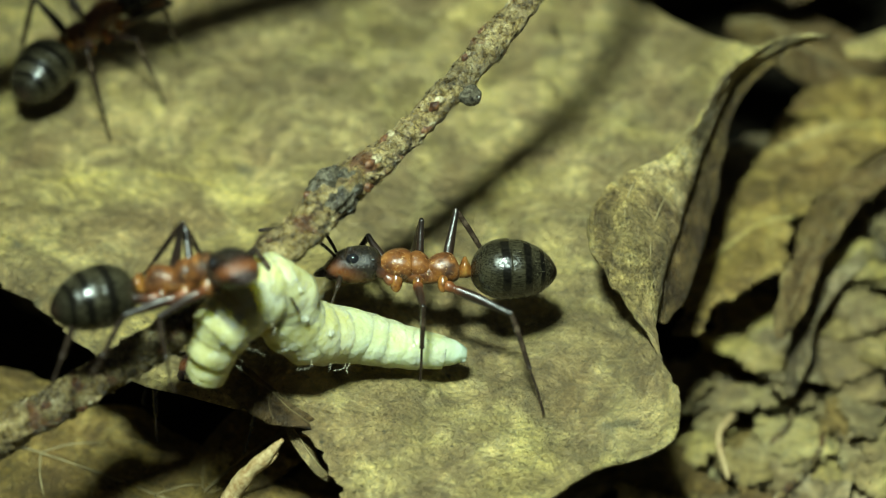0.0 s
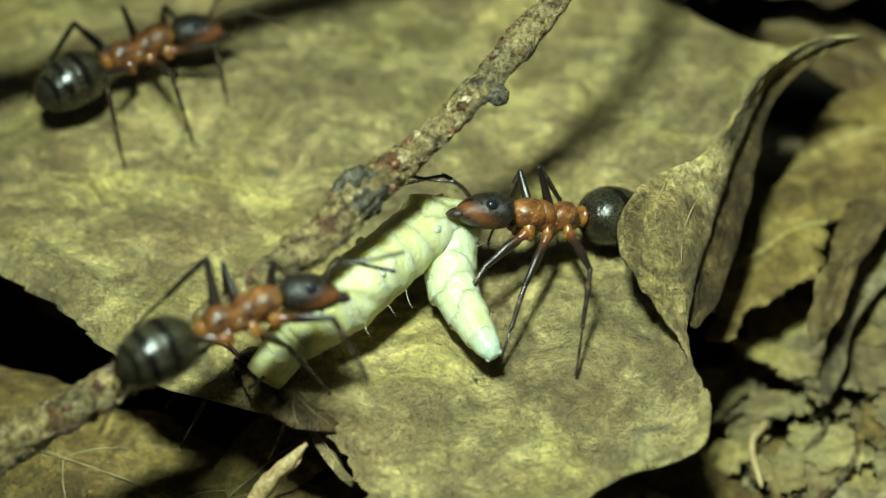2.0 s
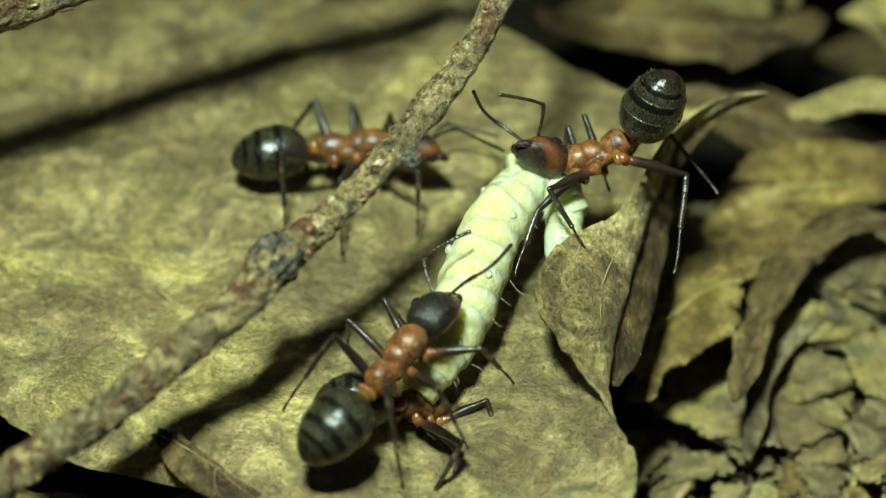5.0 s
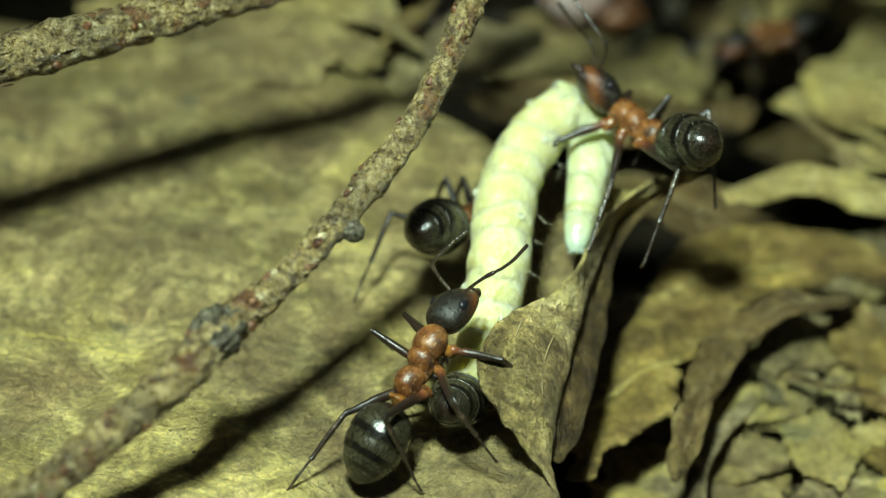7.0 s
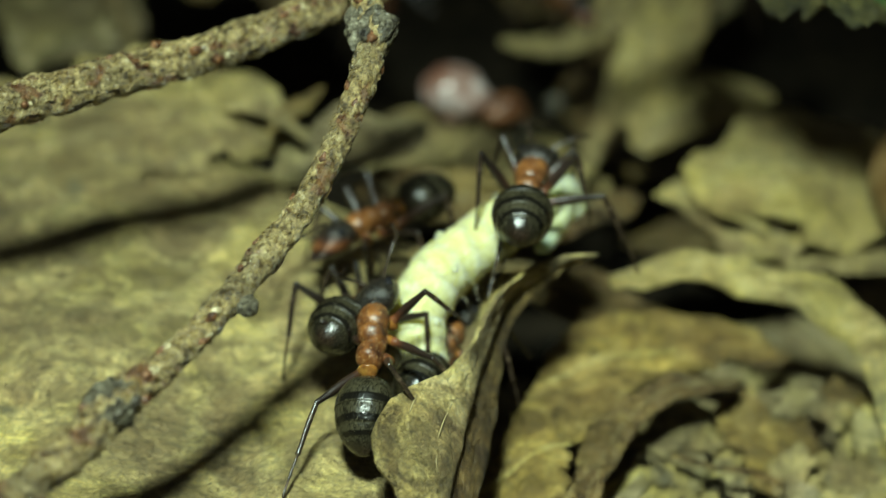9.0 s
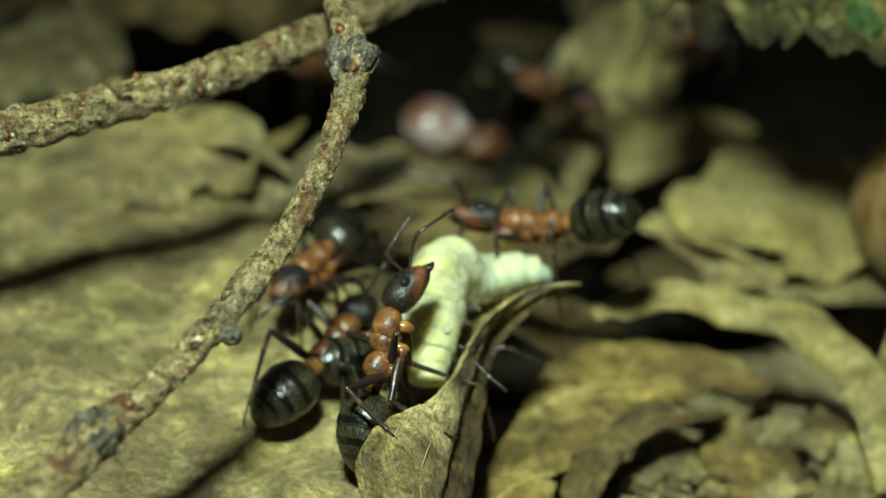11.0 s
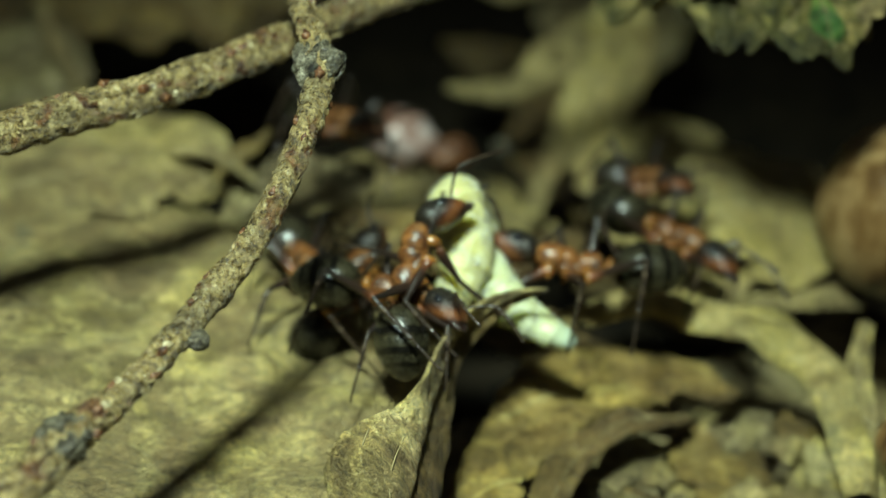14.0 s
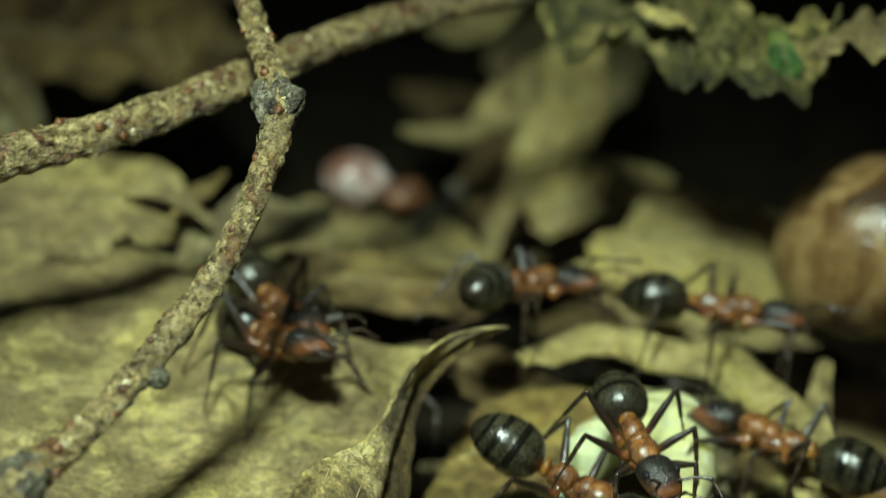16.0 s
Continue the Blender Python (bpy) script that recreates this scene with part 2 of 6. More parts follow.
def blade_grid(stations, n=46, m=40, seed=0, ragged=0.10, wave=0.25, crumple=0.12):
    """A leaf blade along a curved spine. Stations: x, y, z, width to the left and right, bank, curl of the left and right half (degrees)."""
    st = spline(stations, n)
    run = np.concatenate([[0], np.cumsum(np.linalg.norm(np.diff(st[:, :3], axis=0), axis=1))])
    grid = []
    for i, (x, y, z, wl, wr, bank, cl, cr) in enumerate(st):
        a, b = st[max(0, i - 1)], st[min(n - 1, i + 1)]
        way = Vector(b[:3] - a[:3]).normalized()
        side = way.cross(Vector((0, 0, 1))).normalized()
        up = side.cross(way)
        ql, qr = max(wl, 0.02), max(wr, 0.02)
        ql *= 1 + ragged * (1.4 * grain(run[i] * 0.6, 1.3, 0.4, seed) + 0.8 * grain(run[i] * 2.1, 4.3, 0.4, seed))
        qr *= 1 + ragged * (1.4 * grain(run[i] * 0.6, 9.3, 0.4, seed) + 0.8 * grain(run[i] * 2.1, 14.3, 0.4, seed))
        half = m // 2
        row = [None] * (2 * half + 1)
        row[half] = Vector((x, y, z))
        for sgn, w, curl in ((-1, ql, cl), (1, qr, cr)):
            p = Vector((x, y, z))
            for j in range(1, half + 1):
                q = j / half
                ang = radians(sgn * bank + curl * q * q)
                d = (side * sgn) * math.cos(ang) + up * math.sin(ang)
                p = p + d * (w / half)
                row[half + sgn * j] = p.copy()
        for j, p in enumerate(row):
            e = abs(j - half) / half
            p += up * (wave * e * grain(p.x, p.y, 0, seed + 2, 0.45) * 2 + crumple * grain(*p, seed, 1.1) + 0.5 * crumple * grain(*p, seed + 1, 2.6))
        grid.append(row)
    return grid


def vein_ribs(grid, count, size, lift=0.02, lean=0.12):
    """Midrib and side veins as fine raised ribs lying on the blade."""
    n, m = len(grid), len(grid[0])
    half = m // 2
    out = []

    def at(fi, fj):
        i, j = min(max(fi, 0), n - 1.001), min(max(fj, 0), m - 1.001)
        a, b = int(i), int(j)
        u, v = i - a, j - b
        return (grid[a][b] * (1 - u) + grid[a + 1][b] * u) * (1 - v) + (grid[a][b + 1] * (1 - u) + grid[a + 1][b + 1] * u) * v + Vector((0, 0, lift))

    out.append(([at(i, half) for i in np.linspace(0, n - 1, 14)], [size * (1 - 0.7 * s) for s in np.linspace(0, 1, 14)]))
    for c2 in range(count):
        i0 = (c2 + 0.4) / count * (n - 1) * 0.9
        for sgn in (-1, 1):
            pts = [at(i0 + q * q * n * lean + q * n * lean * 0.6, half + sgn * q * half * 0.97) for q in np.linspace(0, 1, 8)]
            out.append((pts, [size * 0.55 * (1 - 0.75 * q) for q in np.linspace(0, 1, 8)]))
    return out


def dead_leaf(label, stations, material, seed, thick=0.12, n=46, m=40, veins=6, rib=0.06, ragged=0.10, wave=0.25, crumple=0.12, holes=None, name="dead_leaf", under=None, vein_mat=None):
    leaf = thing(name, label, "leaf", "fallen leaves")
    grid = blade_grid(stations, n, m, seed, ragged, wave, crumple)
    part("blade", sheet(grid, thick, holes), material, leaf, under=under or LEAF_OUTER)
    if veins:
        for i, (pts, radii) in enumerate(vein_ribs(grid, veins, rib)):
            part("midrib" if i == 0 else "side_vein", tube(pts, radii, 6, steps=len(pts) * 2), vein_mat or VEIN, leaf)
    return leaf


# ---------------------------------------------------------------- ground
def build_ground():
    xs = np.concatenate([np.linspace(-1200, -60, 8)[:-1], np.linspace(-60, 60, 70), np.linspace(60, 1200, 8)[1:]])
    ys = np.concatenate([np.linspace(-1200, -40, 8)[:-1], np.linspace(-40, 90, 70), np.linspace(90, 1200, 8)[1:]])
    bm = bmesh.new()
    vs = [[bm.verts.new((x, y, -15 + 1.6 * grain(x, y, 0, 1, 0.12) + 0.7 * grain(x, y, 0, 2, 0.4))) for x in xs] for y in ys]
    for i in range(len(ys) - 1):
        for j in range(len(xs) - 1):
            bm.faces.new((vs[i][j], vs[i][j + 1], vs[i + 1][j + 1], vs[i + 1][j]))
    tagged(part("ground", bm, SOIL), "near-black brown soil under the leaf litter", "ground", kind="structure")


build_ground()


# ---------------------------------------------------------------- the large curled leaf
def build_main_leaf():
    leaf = thing("dead_leaf", "large tan dead leaf with a curled margin and netted veins", "leaf", "fallen leaves")
    m, arc = 170, 40
    # each row: y, then x (and z) of the left edge, of the foot of the curl, of its ridge and of its free margin
    left = [(-4.6, -4.2), (-3.4, -4.7), (-2.3, -5.6), (-1.75, -6.4), (-1.3, -11.0), (-0.5, -12.9), (1.2, -15.5), (3.3, -20), (4.8, -25), (6.3, -28), (19.5, -28), (24.5, -25)]
    foot = [(-4.6, 0.2, -0.5), (-2.3, 2.2, -0.2), (-1.3, 3.3, 0), (0.2, 3.4, 0), (4.8, 3.1, 0), (9.8, 3.45, 0), (12.2, 3.95, 0.2), (14.65, 5.2, 1.2), (16.8, 3.7, 0.7), (19.5, 0.8, -0.1), (24.5, -5.0, -1.0)]
    ridge = [(-4.6, 0.5, -0.5), (-2.3, 2.6, -0.1), (-1.3, 4.3, 0.2), (0.2, 4.7, 0.35), (2.4, 4.15, 0.7), (4.8, 4.05, 1.15), (9.8, 4.55, 1.6), (12.2, 4.95, 1.9), (13.4, 5.45, 2.4), (14.65, 7.2, 3.2), (15.0, 5.9, 1.8), (16.8, 4.1, 0.8), (19.5, 1.1, -0.1), (24.5, -4.7, -1.0)]
    rim = [(-4.6, 0.8, -0.5), (-2.3, 3.0, 0), (-1.75, 4.3, 0.2), (-1.2, 5.2, 0.7), (0.2, 5.15, 0.9), (1.2, 4.8, 0.8), (2.4, 3.95, 1.0), (3.3, 2.85, 1.8), (3.95, 2.0, 2.5), (4.8, 1.64, 2.9), (6.3, 1.86, 3.0), (7.3, 2.54, 3.0), (8.45, 3.66, 3.0), (9.8, 4.26, 3.0), (12.2, 4.97, 3.2), (13.4, 5.79, 3.4), (14.3, 6.83, 3.5), (14.65, 8.2, 3.45), (14.9, 6.6, 2.4), (16.8, 4.4, 0.9), (19.5, 1.4, -0.1), (24.5, -4.5, -1.0)]
    ys = np.concatenate([np.linspace(-4.6, 13, 140), np.linspace(13, 16, 36)[1:], np.linspace(16, 24.5, 16)[1:]])
    n = len(ys)

    def along_y(table):
        fine = spline(table, 60 * len(table))
        return [np.interp(ys, np.maximum.accumulate(fine[:, 0]), fine[:, c2]) for c2 in range(1, fine.shape[1])]

    st = np.array([ys] + along_y(left) + along_y(foot) + along_y(ridge) + along_y(rim)).T
    grid = []
    for i, (y, xl, xr, h, rx, rz, mx, mz) in enumerate(st):
        row = []
        xl += 0.35 * grain(i * 0.35, 0, 0, 3) + 0.2 * grain(i * 1.2, 0, 0, 4)
        for j in range(m):
            x = xl + (xr - xl) * j / (m - 1)
            q = max(0.0, (x - (xr - 5)) / 5)
            z = h * q * q
            z += (1 - q**3) * 0.6 * grain(x, y, 0, 6, 0.15) + 0.24 * grain(x, y, 0, 7, 0.45) + 0.07 * grain(x, y * 1.6, 0, 8, 1.6)
            # low wrinkles run across the front of the blade
            f = max(0.0, 1 - abs(y + 1.5) / 6)
            z += f * 0.10 * math.sin(2.2 * y + 1.1 * x + 2.5 * grain(x, y, 0, 12, 0.35)) * (0.5 + grain(x, y, 0, 13, 0.5))
            # the front left margin droops
            e = max(0.0, 1 - (x - xl) / 3.0)
            z -= 0.45 * e * e if y < 3 else 0
            # crisp broken wrinkles along the front margin
            f = max(0.0, 1 - abs(y + 2.2) / 1.6) * max(0.0, min(1.0, x + 2))
            z += f * (0.16 * grain(x, y, 0, 14, 1.4) + 0.10 * grain(x, y, 0, 15, 3.0))
            row.append(Vector((x, y, z)))
        base = row[-1]
        gap = max(0.0, rx - mx)
        mid = (0.5 * (rx + mx) + 0.10 * gap, y, 0.5 * (rz + mz) + 0.16 * gap)
        lip = 0.10 * grain(y, 2.0, 0, 9, 2.2) + 0.06 * grain(y, 5.0, 0, 9, 5.0)
        curl = spline([base[:], (rx, y, rz), mid, (mx + lip * 0.6, y, mz + lip)], arc + 1)
        for j in range(1, arc + 1):
            p = Vector(curl[j])
            e = j / arc
            rough = 0.16 * grain(*p, 9, 0.8) + 0.10 * grain(*p, 10, 1.9) + 0.05 * grain(*p, 11, 4.2)
            p += Vector((0.7, 0, 0.6)) * rough * min(1.0, 2 * e) * min(1.0, max(0.15, gap + 0.4))
            row.append(p)
        grid.append(row)
    part("blade", sheet(grid, 0.13), LEAF_TAN, leaf, under=LEAF_OUTER)
    # veins of the curled part and the long veins of the blade
    def rib(points, size, material=VEIN):
        part("side_vein", tube(points, [size * (1 - 0.6 * i / (len(points) - 1)) for i in range(len(points))], 6, steps=len(points) * 2), material, leaf)

    def on(i, j):
        return grid[min(i, n - 1)][min(j, m + arc - 1)] - Vector((0, 0, 0.075))

    def line(y):
        return int(np.argmin(abs(st[:, 0] - y)))

    for y0, y1, j0, j1 in ((17, 4.5, 38, 113), (11.5, 1.0, 66, 158), (9.5, 5.5, 113, 162), (6.5, -1.5, 94, 150), (3, -2.5, 124, 166), (15, 11, 94, 162)):
        rib([on(line(a), int(b)) for a, b in zip(np.linspace(y0, y1, 10), np.linspace(j0, j1, 10))], 0.12, LEAF_TAN)
    # a pale arched vein
    arch = [(-16.0, 6.5), (-14.8, 7.0), (-13.5, 7.4), (-12.2, 7.6), (-10.9, 7.4), (-9.8, 7.1), (-8.2, 6.9)]
    rib([min((v for row in grid for v in row), key=lambda v: (v.x - x) ** 2 + (v.y - y) ** 2) - Vector((0, 0, 0.06)) for x, y in arch], 0.16, LEAF_STRAW)
    # outer fold beyond the ridge, and the warty ridge itself
    fold = []
    for y in np.linspace(3.6, 14.5, 90):
        i = line(y)
        rx, rz = st[i, 4], st[i, 5]
        w = math.sin(math.pi * min(1.0, max(0.0, (y - 3.6) / 10.9)) ** 0.7) ** 0.6
        fold.append([Vector((rx - 0.05 + (0.75 * u + 0.15 * u * u) * w + 0.10 * grain(u * 2, y, 0, 17, 0.9), y - 0.5 * u * w, rz - 0.05 - 1.5 * u**1.4 * w + 0.14 * grain(u * 3, y, 0, 18, 1.1))) for u in np.linspace(0, 1, 20)])
    part("outer_fold", sheet(fold, 0.1), LEAF_BROWN, leaf, "dark brown outer side of the curl", under=LEAF_BROWN)
    ys2 = np.linspace(3.4, 14.4, 26)
    part("ridge", tube([(st[line(y), 4] - 0.02, y, st[line(y), 5] + 0.10) for y in ys2], [0.05 + 0.05 * math.sin(math.pi * k2 / 25) for k2 in range(26)], 10, 0.7, 4.0, 9, steps=160), LEAF_BROWN, leaf, "dark warty ridge of the curl")
    # veins on the outside of the curl
    for way in (((9.0, 0.72), (7.0, 0.62), (5.5, 0.58), (4.2, 0.52), (2.9, 0.42)), ((7.2, 0.92), (6.0, 0.84), (5.1, 0.76), (4.4, 0.70), (3.7, 0.62)), ((13.0, 0.80), (11.5, 0.66), (10.0, 0.52), (8.5, 0.40), (7.2, 0.34))):
        rib([grid[line(a)][m + int(arc * b) - 1] + Vector((0.06, -0.02, 0.075)) for a, b in way], 0.034)

    part("stain_spot", lump((-7.66, 13.91, 0.05), (0.26, 0.20, 0.05), (0, 0, 20), 0.4, 1.5, 3, 12, 6), SOIL, leaf, "small dark fleck")


build_main_leaf()


# ---------------------------------------------------------------- twigs
def twig(label, path, radii, seed, buds, group="twigs"):
    t = thing("twig", label, "twig", group)
    part("bark", tube(path, radii, 26, 0.22, 1.9, seed, steps=len(path) * 22), BARK, t)
    fine = spline([(*p, r) for p, r in zip(path, radii)], 400)
    rng = random.Random(seed)
    flakes = bmesh.new()
    for b in range(420):
        s = rng.randrange(2, 396)
        x, y, z, r = fine[s]
        way = Vector(fine[s + 1][:3] - fine[s][:3]).normalized()
        side = way.cross(Vector((0, 0, 1))).normalized()
        w = rng.uniform(-0.9, math.pi + 0.9)
        d = math.cos(w) * side + math.sin(w) * side.cross(way)
        lift = rng.uniform(0.96, 1.10)
        m4 = frame_of(way + d * rng.uniform(-0.25, 0.45), d)
        m4.translation = Vector((x, y, z)) + d * r * lift
        size = Vector((rng.uniform(0.12, 0.42), rng.uniform(0.05, 0.14), rng.uniform(0.025, 0.06)))
        ring = [flakes.verts.new(m4 @ Vector((size.x * math.cos(a) * rng.uniform(0.7, 1.2), size.y * math.sin(a) * rng.uniform(0.7, 1.2), -size.z))) for a in np.linspace(0, 2 * math.pi, 7, endpoint=False)]
        tip = flakes.verts.new(m4 @ Vector((0.2 * size.x, 0, size.z)))
        for j in range(7):
            flakes.faces.new((ring[j], ring[(j + 1) % 7], tip))
    tagged(part("bark_flaking", flakes, BARK, t, smooth=False), kind="stuff")
    for b in range(buds):
        s = int((b + 0.2 + 0.6 * rng.random()) / buds * 398)
        x, y, z, r = fine[s]
        way = Vector(fine[s + 1][:3] - fine[s][:3]).normalized()
        side = way.cross(Vector((0, 0, 1))).normalized()
        w = rng.uniform(-0.5, math.pi + 0.5)
        d = math.cos(w) * side + math.sin(w) * side.cross(way)
        c0 = Vector((x, y, z)) + d * r * 0.92
        turn = d.to_track_quat("Z", "Y").to_euler()
        size = rng.uniform(0.12, 0.21)
        # a pointed scale, as a rule with the pale scar of a fallen leaf above it
        tip = c0 + (d * 0.55 + way * rng.uniform(0.4, 0.9)) * size * 1.35
        part("bud_scale", tube([tuple(c0 - way * size * 1.1 - d * size * 0.1), tuple(c0 - way * size * 0.2 + d * size * 0.12), tuple(c0 + (d * 0.36 + way * 0.35) * size), tuple(tip)], [size * 0.45, size * 0.85, size * 0.55, size * 0.06], 8, 0.35, 3.0, b, steps=10), BUD, t)
        if rng.random() < 0.65:
            c1 = c0 + way * size * 1.35 + d * size * 0.10
            part("leaf_scar", lump(c1, (size * 0.95, size * 0.80, size * 0.42), [math.degrees(a) for a in turn], 0.28, 1.8, b, 12, 8), SCAR_PALE, t)
    return t


def knot(centre, size, turn, seed):
    """A swollen, cracked and warty knot of bark."""
    bm = bmesh.new()
    bmesh.ops.create_uvsphere(bm, u_segments=56, v_segments=40, radius=1)
    m4 = Matrix.LocRotScale(centre, Euler([radians(a) for a in turn]), size)
    for w in bm.verts:
        p = w.co.copy()
        crack = abs(grain(p.x * 0.5, p.y * 1.6, p.z * 1.6, seed, 1.6))
        w.co *= 0.82 + 0.28 * grain(*p, seed + 1, 1.3) + 0.48 * min(crack, 0.35) + 0.14 * grain(*p, seed + 2, 3.6) + 0.05 * grain(*p, seed + 3, 8)
        w.co = m4 @ w.co
    return bm


long_twig = twig(
    "thin brown twig with rough bark and reddish buds",
    [(-15.9, -7.0, 0.4), (-14.1, -5.5, 1.3), (-12.4, -4.4, 2.1), (-10.8, -3.2, 2.8), (-9.2, -2.0, 3.6), (-7.9, -0.6, 4.3), (-6.5, 0.7, 5.0), (-5.6, 2.3, 5.5), (-4.4, 4.1, 5.7), (-2.6, 6.7, 6.8), (-1.0, 9.3, 8.2), (0.0, 11.8, 9.9), (0.35, 14.2, 10.8), (0.1, 15.5, 11.4), (-0.6, 17.6, 11.9), (-1.2, 19.8, 12.2)],
    [0.60, 0.58, 0.56, 0.54, 0.53, 0.54, 0.58, 0.60, 0.45, 0.44, 0.42, 0.42, 0.45, 0.47, 0.40, 0.38],
    1, 44,
)
part("knob", knot((-5.75, 2.1, 5.5), (0.98, 0.74, 0.74), (20, -20, 60), 2), BARK_GREY, long_twig, "grey swollen knot")
part("stub", tube([(-2.98, 6.15, 6.57), (-2.54, 6.10, 6.55), (-2.25, 6.06, 6.54), (-2.02, 6.03, 6.54)], [0.30, 0.27, 0.31, 0.20], 18, 0.22, 2.6, 3, steps=26), BARK_GREY, long_twig, "broken side stub with rough bark")
part("bark_lip", tube([(-2.26, 7.25, 7.09), (-2.07, 7.56, 7.26), (-1.83, 7.95, 7.47), (-1.55, 8.41, 7.72)], [0.51, 0.52, 0.50, 0.42], 26, 0.16, 2.4, 8, steps=26), BARK, long_twig, "bark lip broken across the twig")
part("knob", knot((0.3, 14.9, 11.0), (0.9, 0.85, 0.8), (0, -30, 80), 6), BARK_GREY, long_twig, "grey swollen knot")
cross_twig = twig(
    "brown twig with reddish buds lying under the thinner twig",
    [(-22, 4.9, 7.6), (-15, 9.8, 8.2), (-8.3, 14.15, 8.6), (-4.6, 16.3, 9.0), (-1.4, 18.9, 9.4), (2.7, 23.8, 9.2), (6.9, 27.2, 9.0), (13, 31.5, 8.6)],
    [0.92, 0.80, 0.67, 0.63, 0.60, 0.55, 0.52, 0.46],
    2, 44,
)

# ---------------------------------------------------------------- leaf litter round the large leaf


def tear(rows):
    """Holes and tears: rows of along, across (0 to 1), half length, half width."""
    return lambda u, v: any(abs(u - a) / p + abs(v - b) / q < 1 for a, b, p, q in rows)


dead_leaf("yellow-brown dead leaf lying below the large one", [(-25.4, 1.0, -4.4, 2.6, 5, 0, 2, 2), (-19.0, -0.6, -4.4, 2.7, 5, 0, 2, 2), (-13.6, -1.7, -4.4, 2.7, 5, 0, 2, 4), (-8.4, -2.8, -4.5, 2.4, 4, 0, 2, 4), (-4.4, -3.1, -4.8, 1.6, 2.5, 0, 2, 4), (-1.2, -3.0, -5.4, 0.4, 0.4, 0, 0, 0)], LEAF_AMBER, 11, n=60, m=60)
dead_leaf("dark curled leaf scrap with a pale rim", [(-8.9, -0.6, 0.6, 0.05, 0.1, 0, 0, 0), (-8.2, -0.9, 0.6, 0.12, 0.7, -10, 0, -40), (-7.4, -1.3, 0.5, 0.15, 1, -10, 0, -50), (-6.5, -1.7, 0.2, 0.15, 0.9, -10, 0, -40), (-5.7, -1.9, -0.4, 0.1, 0.2, 0, 0, 0)], LEAF_BROWN, 31, n=30, m=20, veins=2, rib=0.03)


def inside(x, y, ring):
    """Whether a point lies within a closed outline."""
    c2 = False
    for (x0, y0), (x1, y1) in zip(ring, ring[1:] + ring[:1]):
        if (y0 > y) != (y1 > y) and x < (x1 - x0) * (y - y0) / (y1 - y0) + x0:
            c2 = not c2
    return c2


def torn_leaf(label, ring, height, material, seed, cell=0.09, under=None):
    """A dry leaf with a torn, toothed outline; height gives its lie."""
    leaf = thing("dead_leaf", label, "leaf", "fallen leaves")
    x0, x1 = min(p[0] for p in ring) - 0.3, max(p[0] for p in ring) + 0.3
    y0, y1 = min(p[1] for p in ring) - 0.3, max(p[1] for p in ring) + 0.3
    n, m = int((y1 - y0) / cell), int((x1 - x0) / cell)
    grid = [[Vector((x, y, height(x, y))) for x in np.linspace(x0, x1, m)] for y in np.linspace(y0, y1, n)]

    def gone(u, v):
        x, y = x0 + (x1 - x0) * v, y0 + (y1 - y0) * u
        wob = 0.16 * grain(x, y, 0, seed, 1.8) + 0.12 * grain(x, y, 0, seed + 1, 5.0)
        wob2 = 0.16 * grain(x, y, 3, seed, 1.8) + 0.12 * grain(x, y, 3, seed + 1, 5.0)
        return not inside(x + wob, y + wob2, ring)

    part("blade", sheet(grid, 0.11, gone), material, leaf, under=under or LEAF_OUTER)
    return leaf


def torn_lie(x, y):
    # sunk beneath the curl, lifting towards the tear
    edge = max(0.0, min(1.0, (x - 5.5) / 4))
    return -2.7 + 0.6 * edge + 0.30 * grain(x, y, 0, 41, 0.35) + 0.16 * grain(x, y, 0, 42, 0.9) + 0.05 * grain(x, y, 0, 43, 2.4)


TORN = [(4.59, 6.02), (5.09, 9.87), (6.03, 13.49), (6.90, 16.08), (7.82, 18.46), (9.42, 19.11), (11.03, 18.97), (12.85, 19.19), (14.45, 18.69), (15.60, 17.43), (14.79, 16.83), (13.41, 17.02), (12.80, 16.37), (11.62, 16.18), (10.64, 15.53), (9.87, 14.38), (9.30, 13.54), (9.03, 12.47), (8.55, 12.63), (8.23, 11.91), (7.43, 11.93), (8.02, 11.39), (7.94, 10.72), (7.52, 10.46), (8.06, 9.89), (7.71, 9.15), (6.89, 8.81), (6.47, 8.01), (5.84, 7.73), (5.39, 6.14)]
torn = torn_leaf("torn golden-brown dead leaf with a toothed break", TORN, torn_lie, LEAF_AMBER, 12, under=LEAF_BROWN)
for path in ([(5.11, 9.46), (5.99, 10.43), (7.07, 11.45), (8.00, 11.87)], [(7.13, 15.18), (8.86, 16.38), (10.83, 16.94), (13.22, 17.53)]):
    part("side_vein", tube([(x, y, torn_lie(x, y) + 0.03) for x, y in path], [0.10, 0.09, 0.08, 0.05], 6, steps=14), LEAF_STRAW, torn)
dead_leaf("curled brown flap along a tear", [(13.70, 16.00, -2.30, 0.15, 0.2, 0, 0, 0), (12.55, 15.19, -1.90, 0.5, 0.55, 15, 30, -70), (11.26, 14.53, -1.70, 0.55, 0.75, 18, 35, -80), (10.03, 13.18, -1.80, 0.5, 0.85, 20, 35, -80), (9.13, 11.38, -2.00, 0.45, 0.8, 20, 30, -70), (8.62, 9.56, -2.20, 0.4, 0.75, 18, 30, -70), (8.24, 7.55, -2.40, 0.35, 0.6, 15, 25, -60), (8.02, 6.52, -2.70, 0.1, 0.1, 0, 0, 0)], LEAF_GOLD, 13, n=60, m=26, veins=2, rib=0.03, ragged=0.25, crumple=0.15)
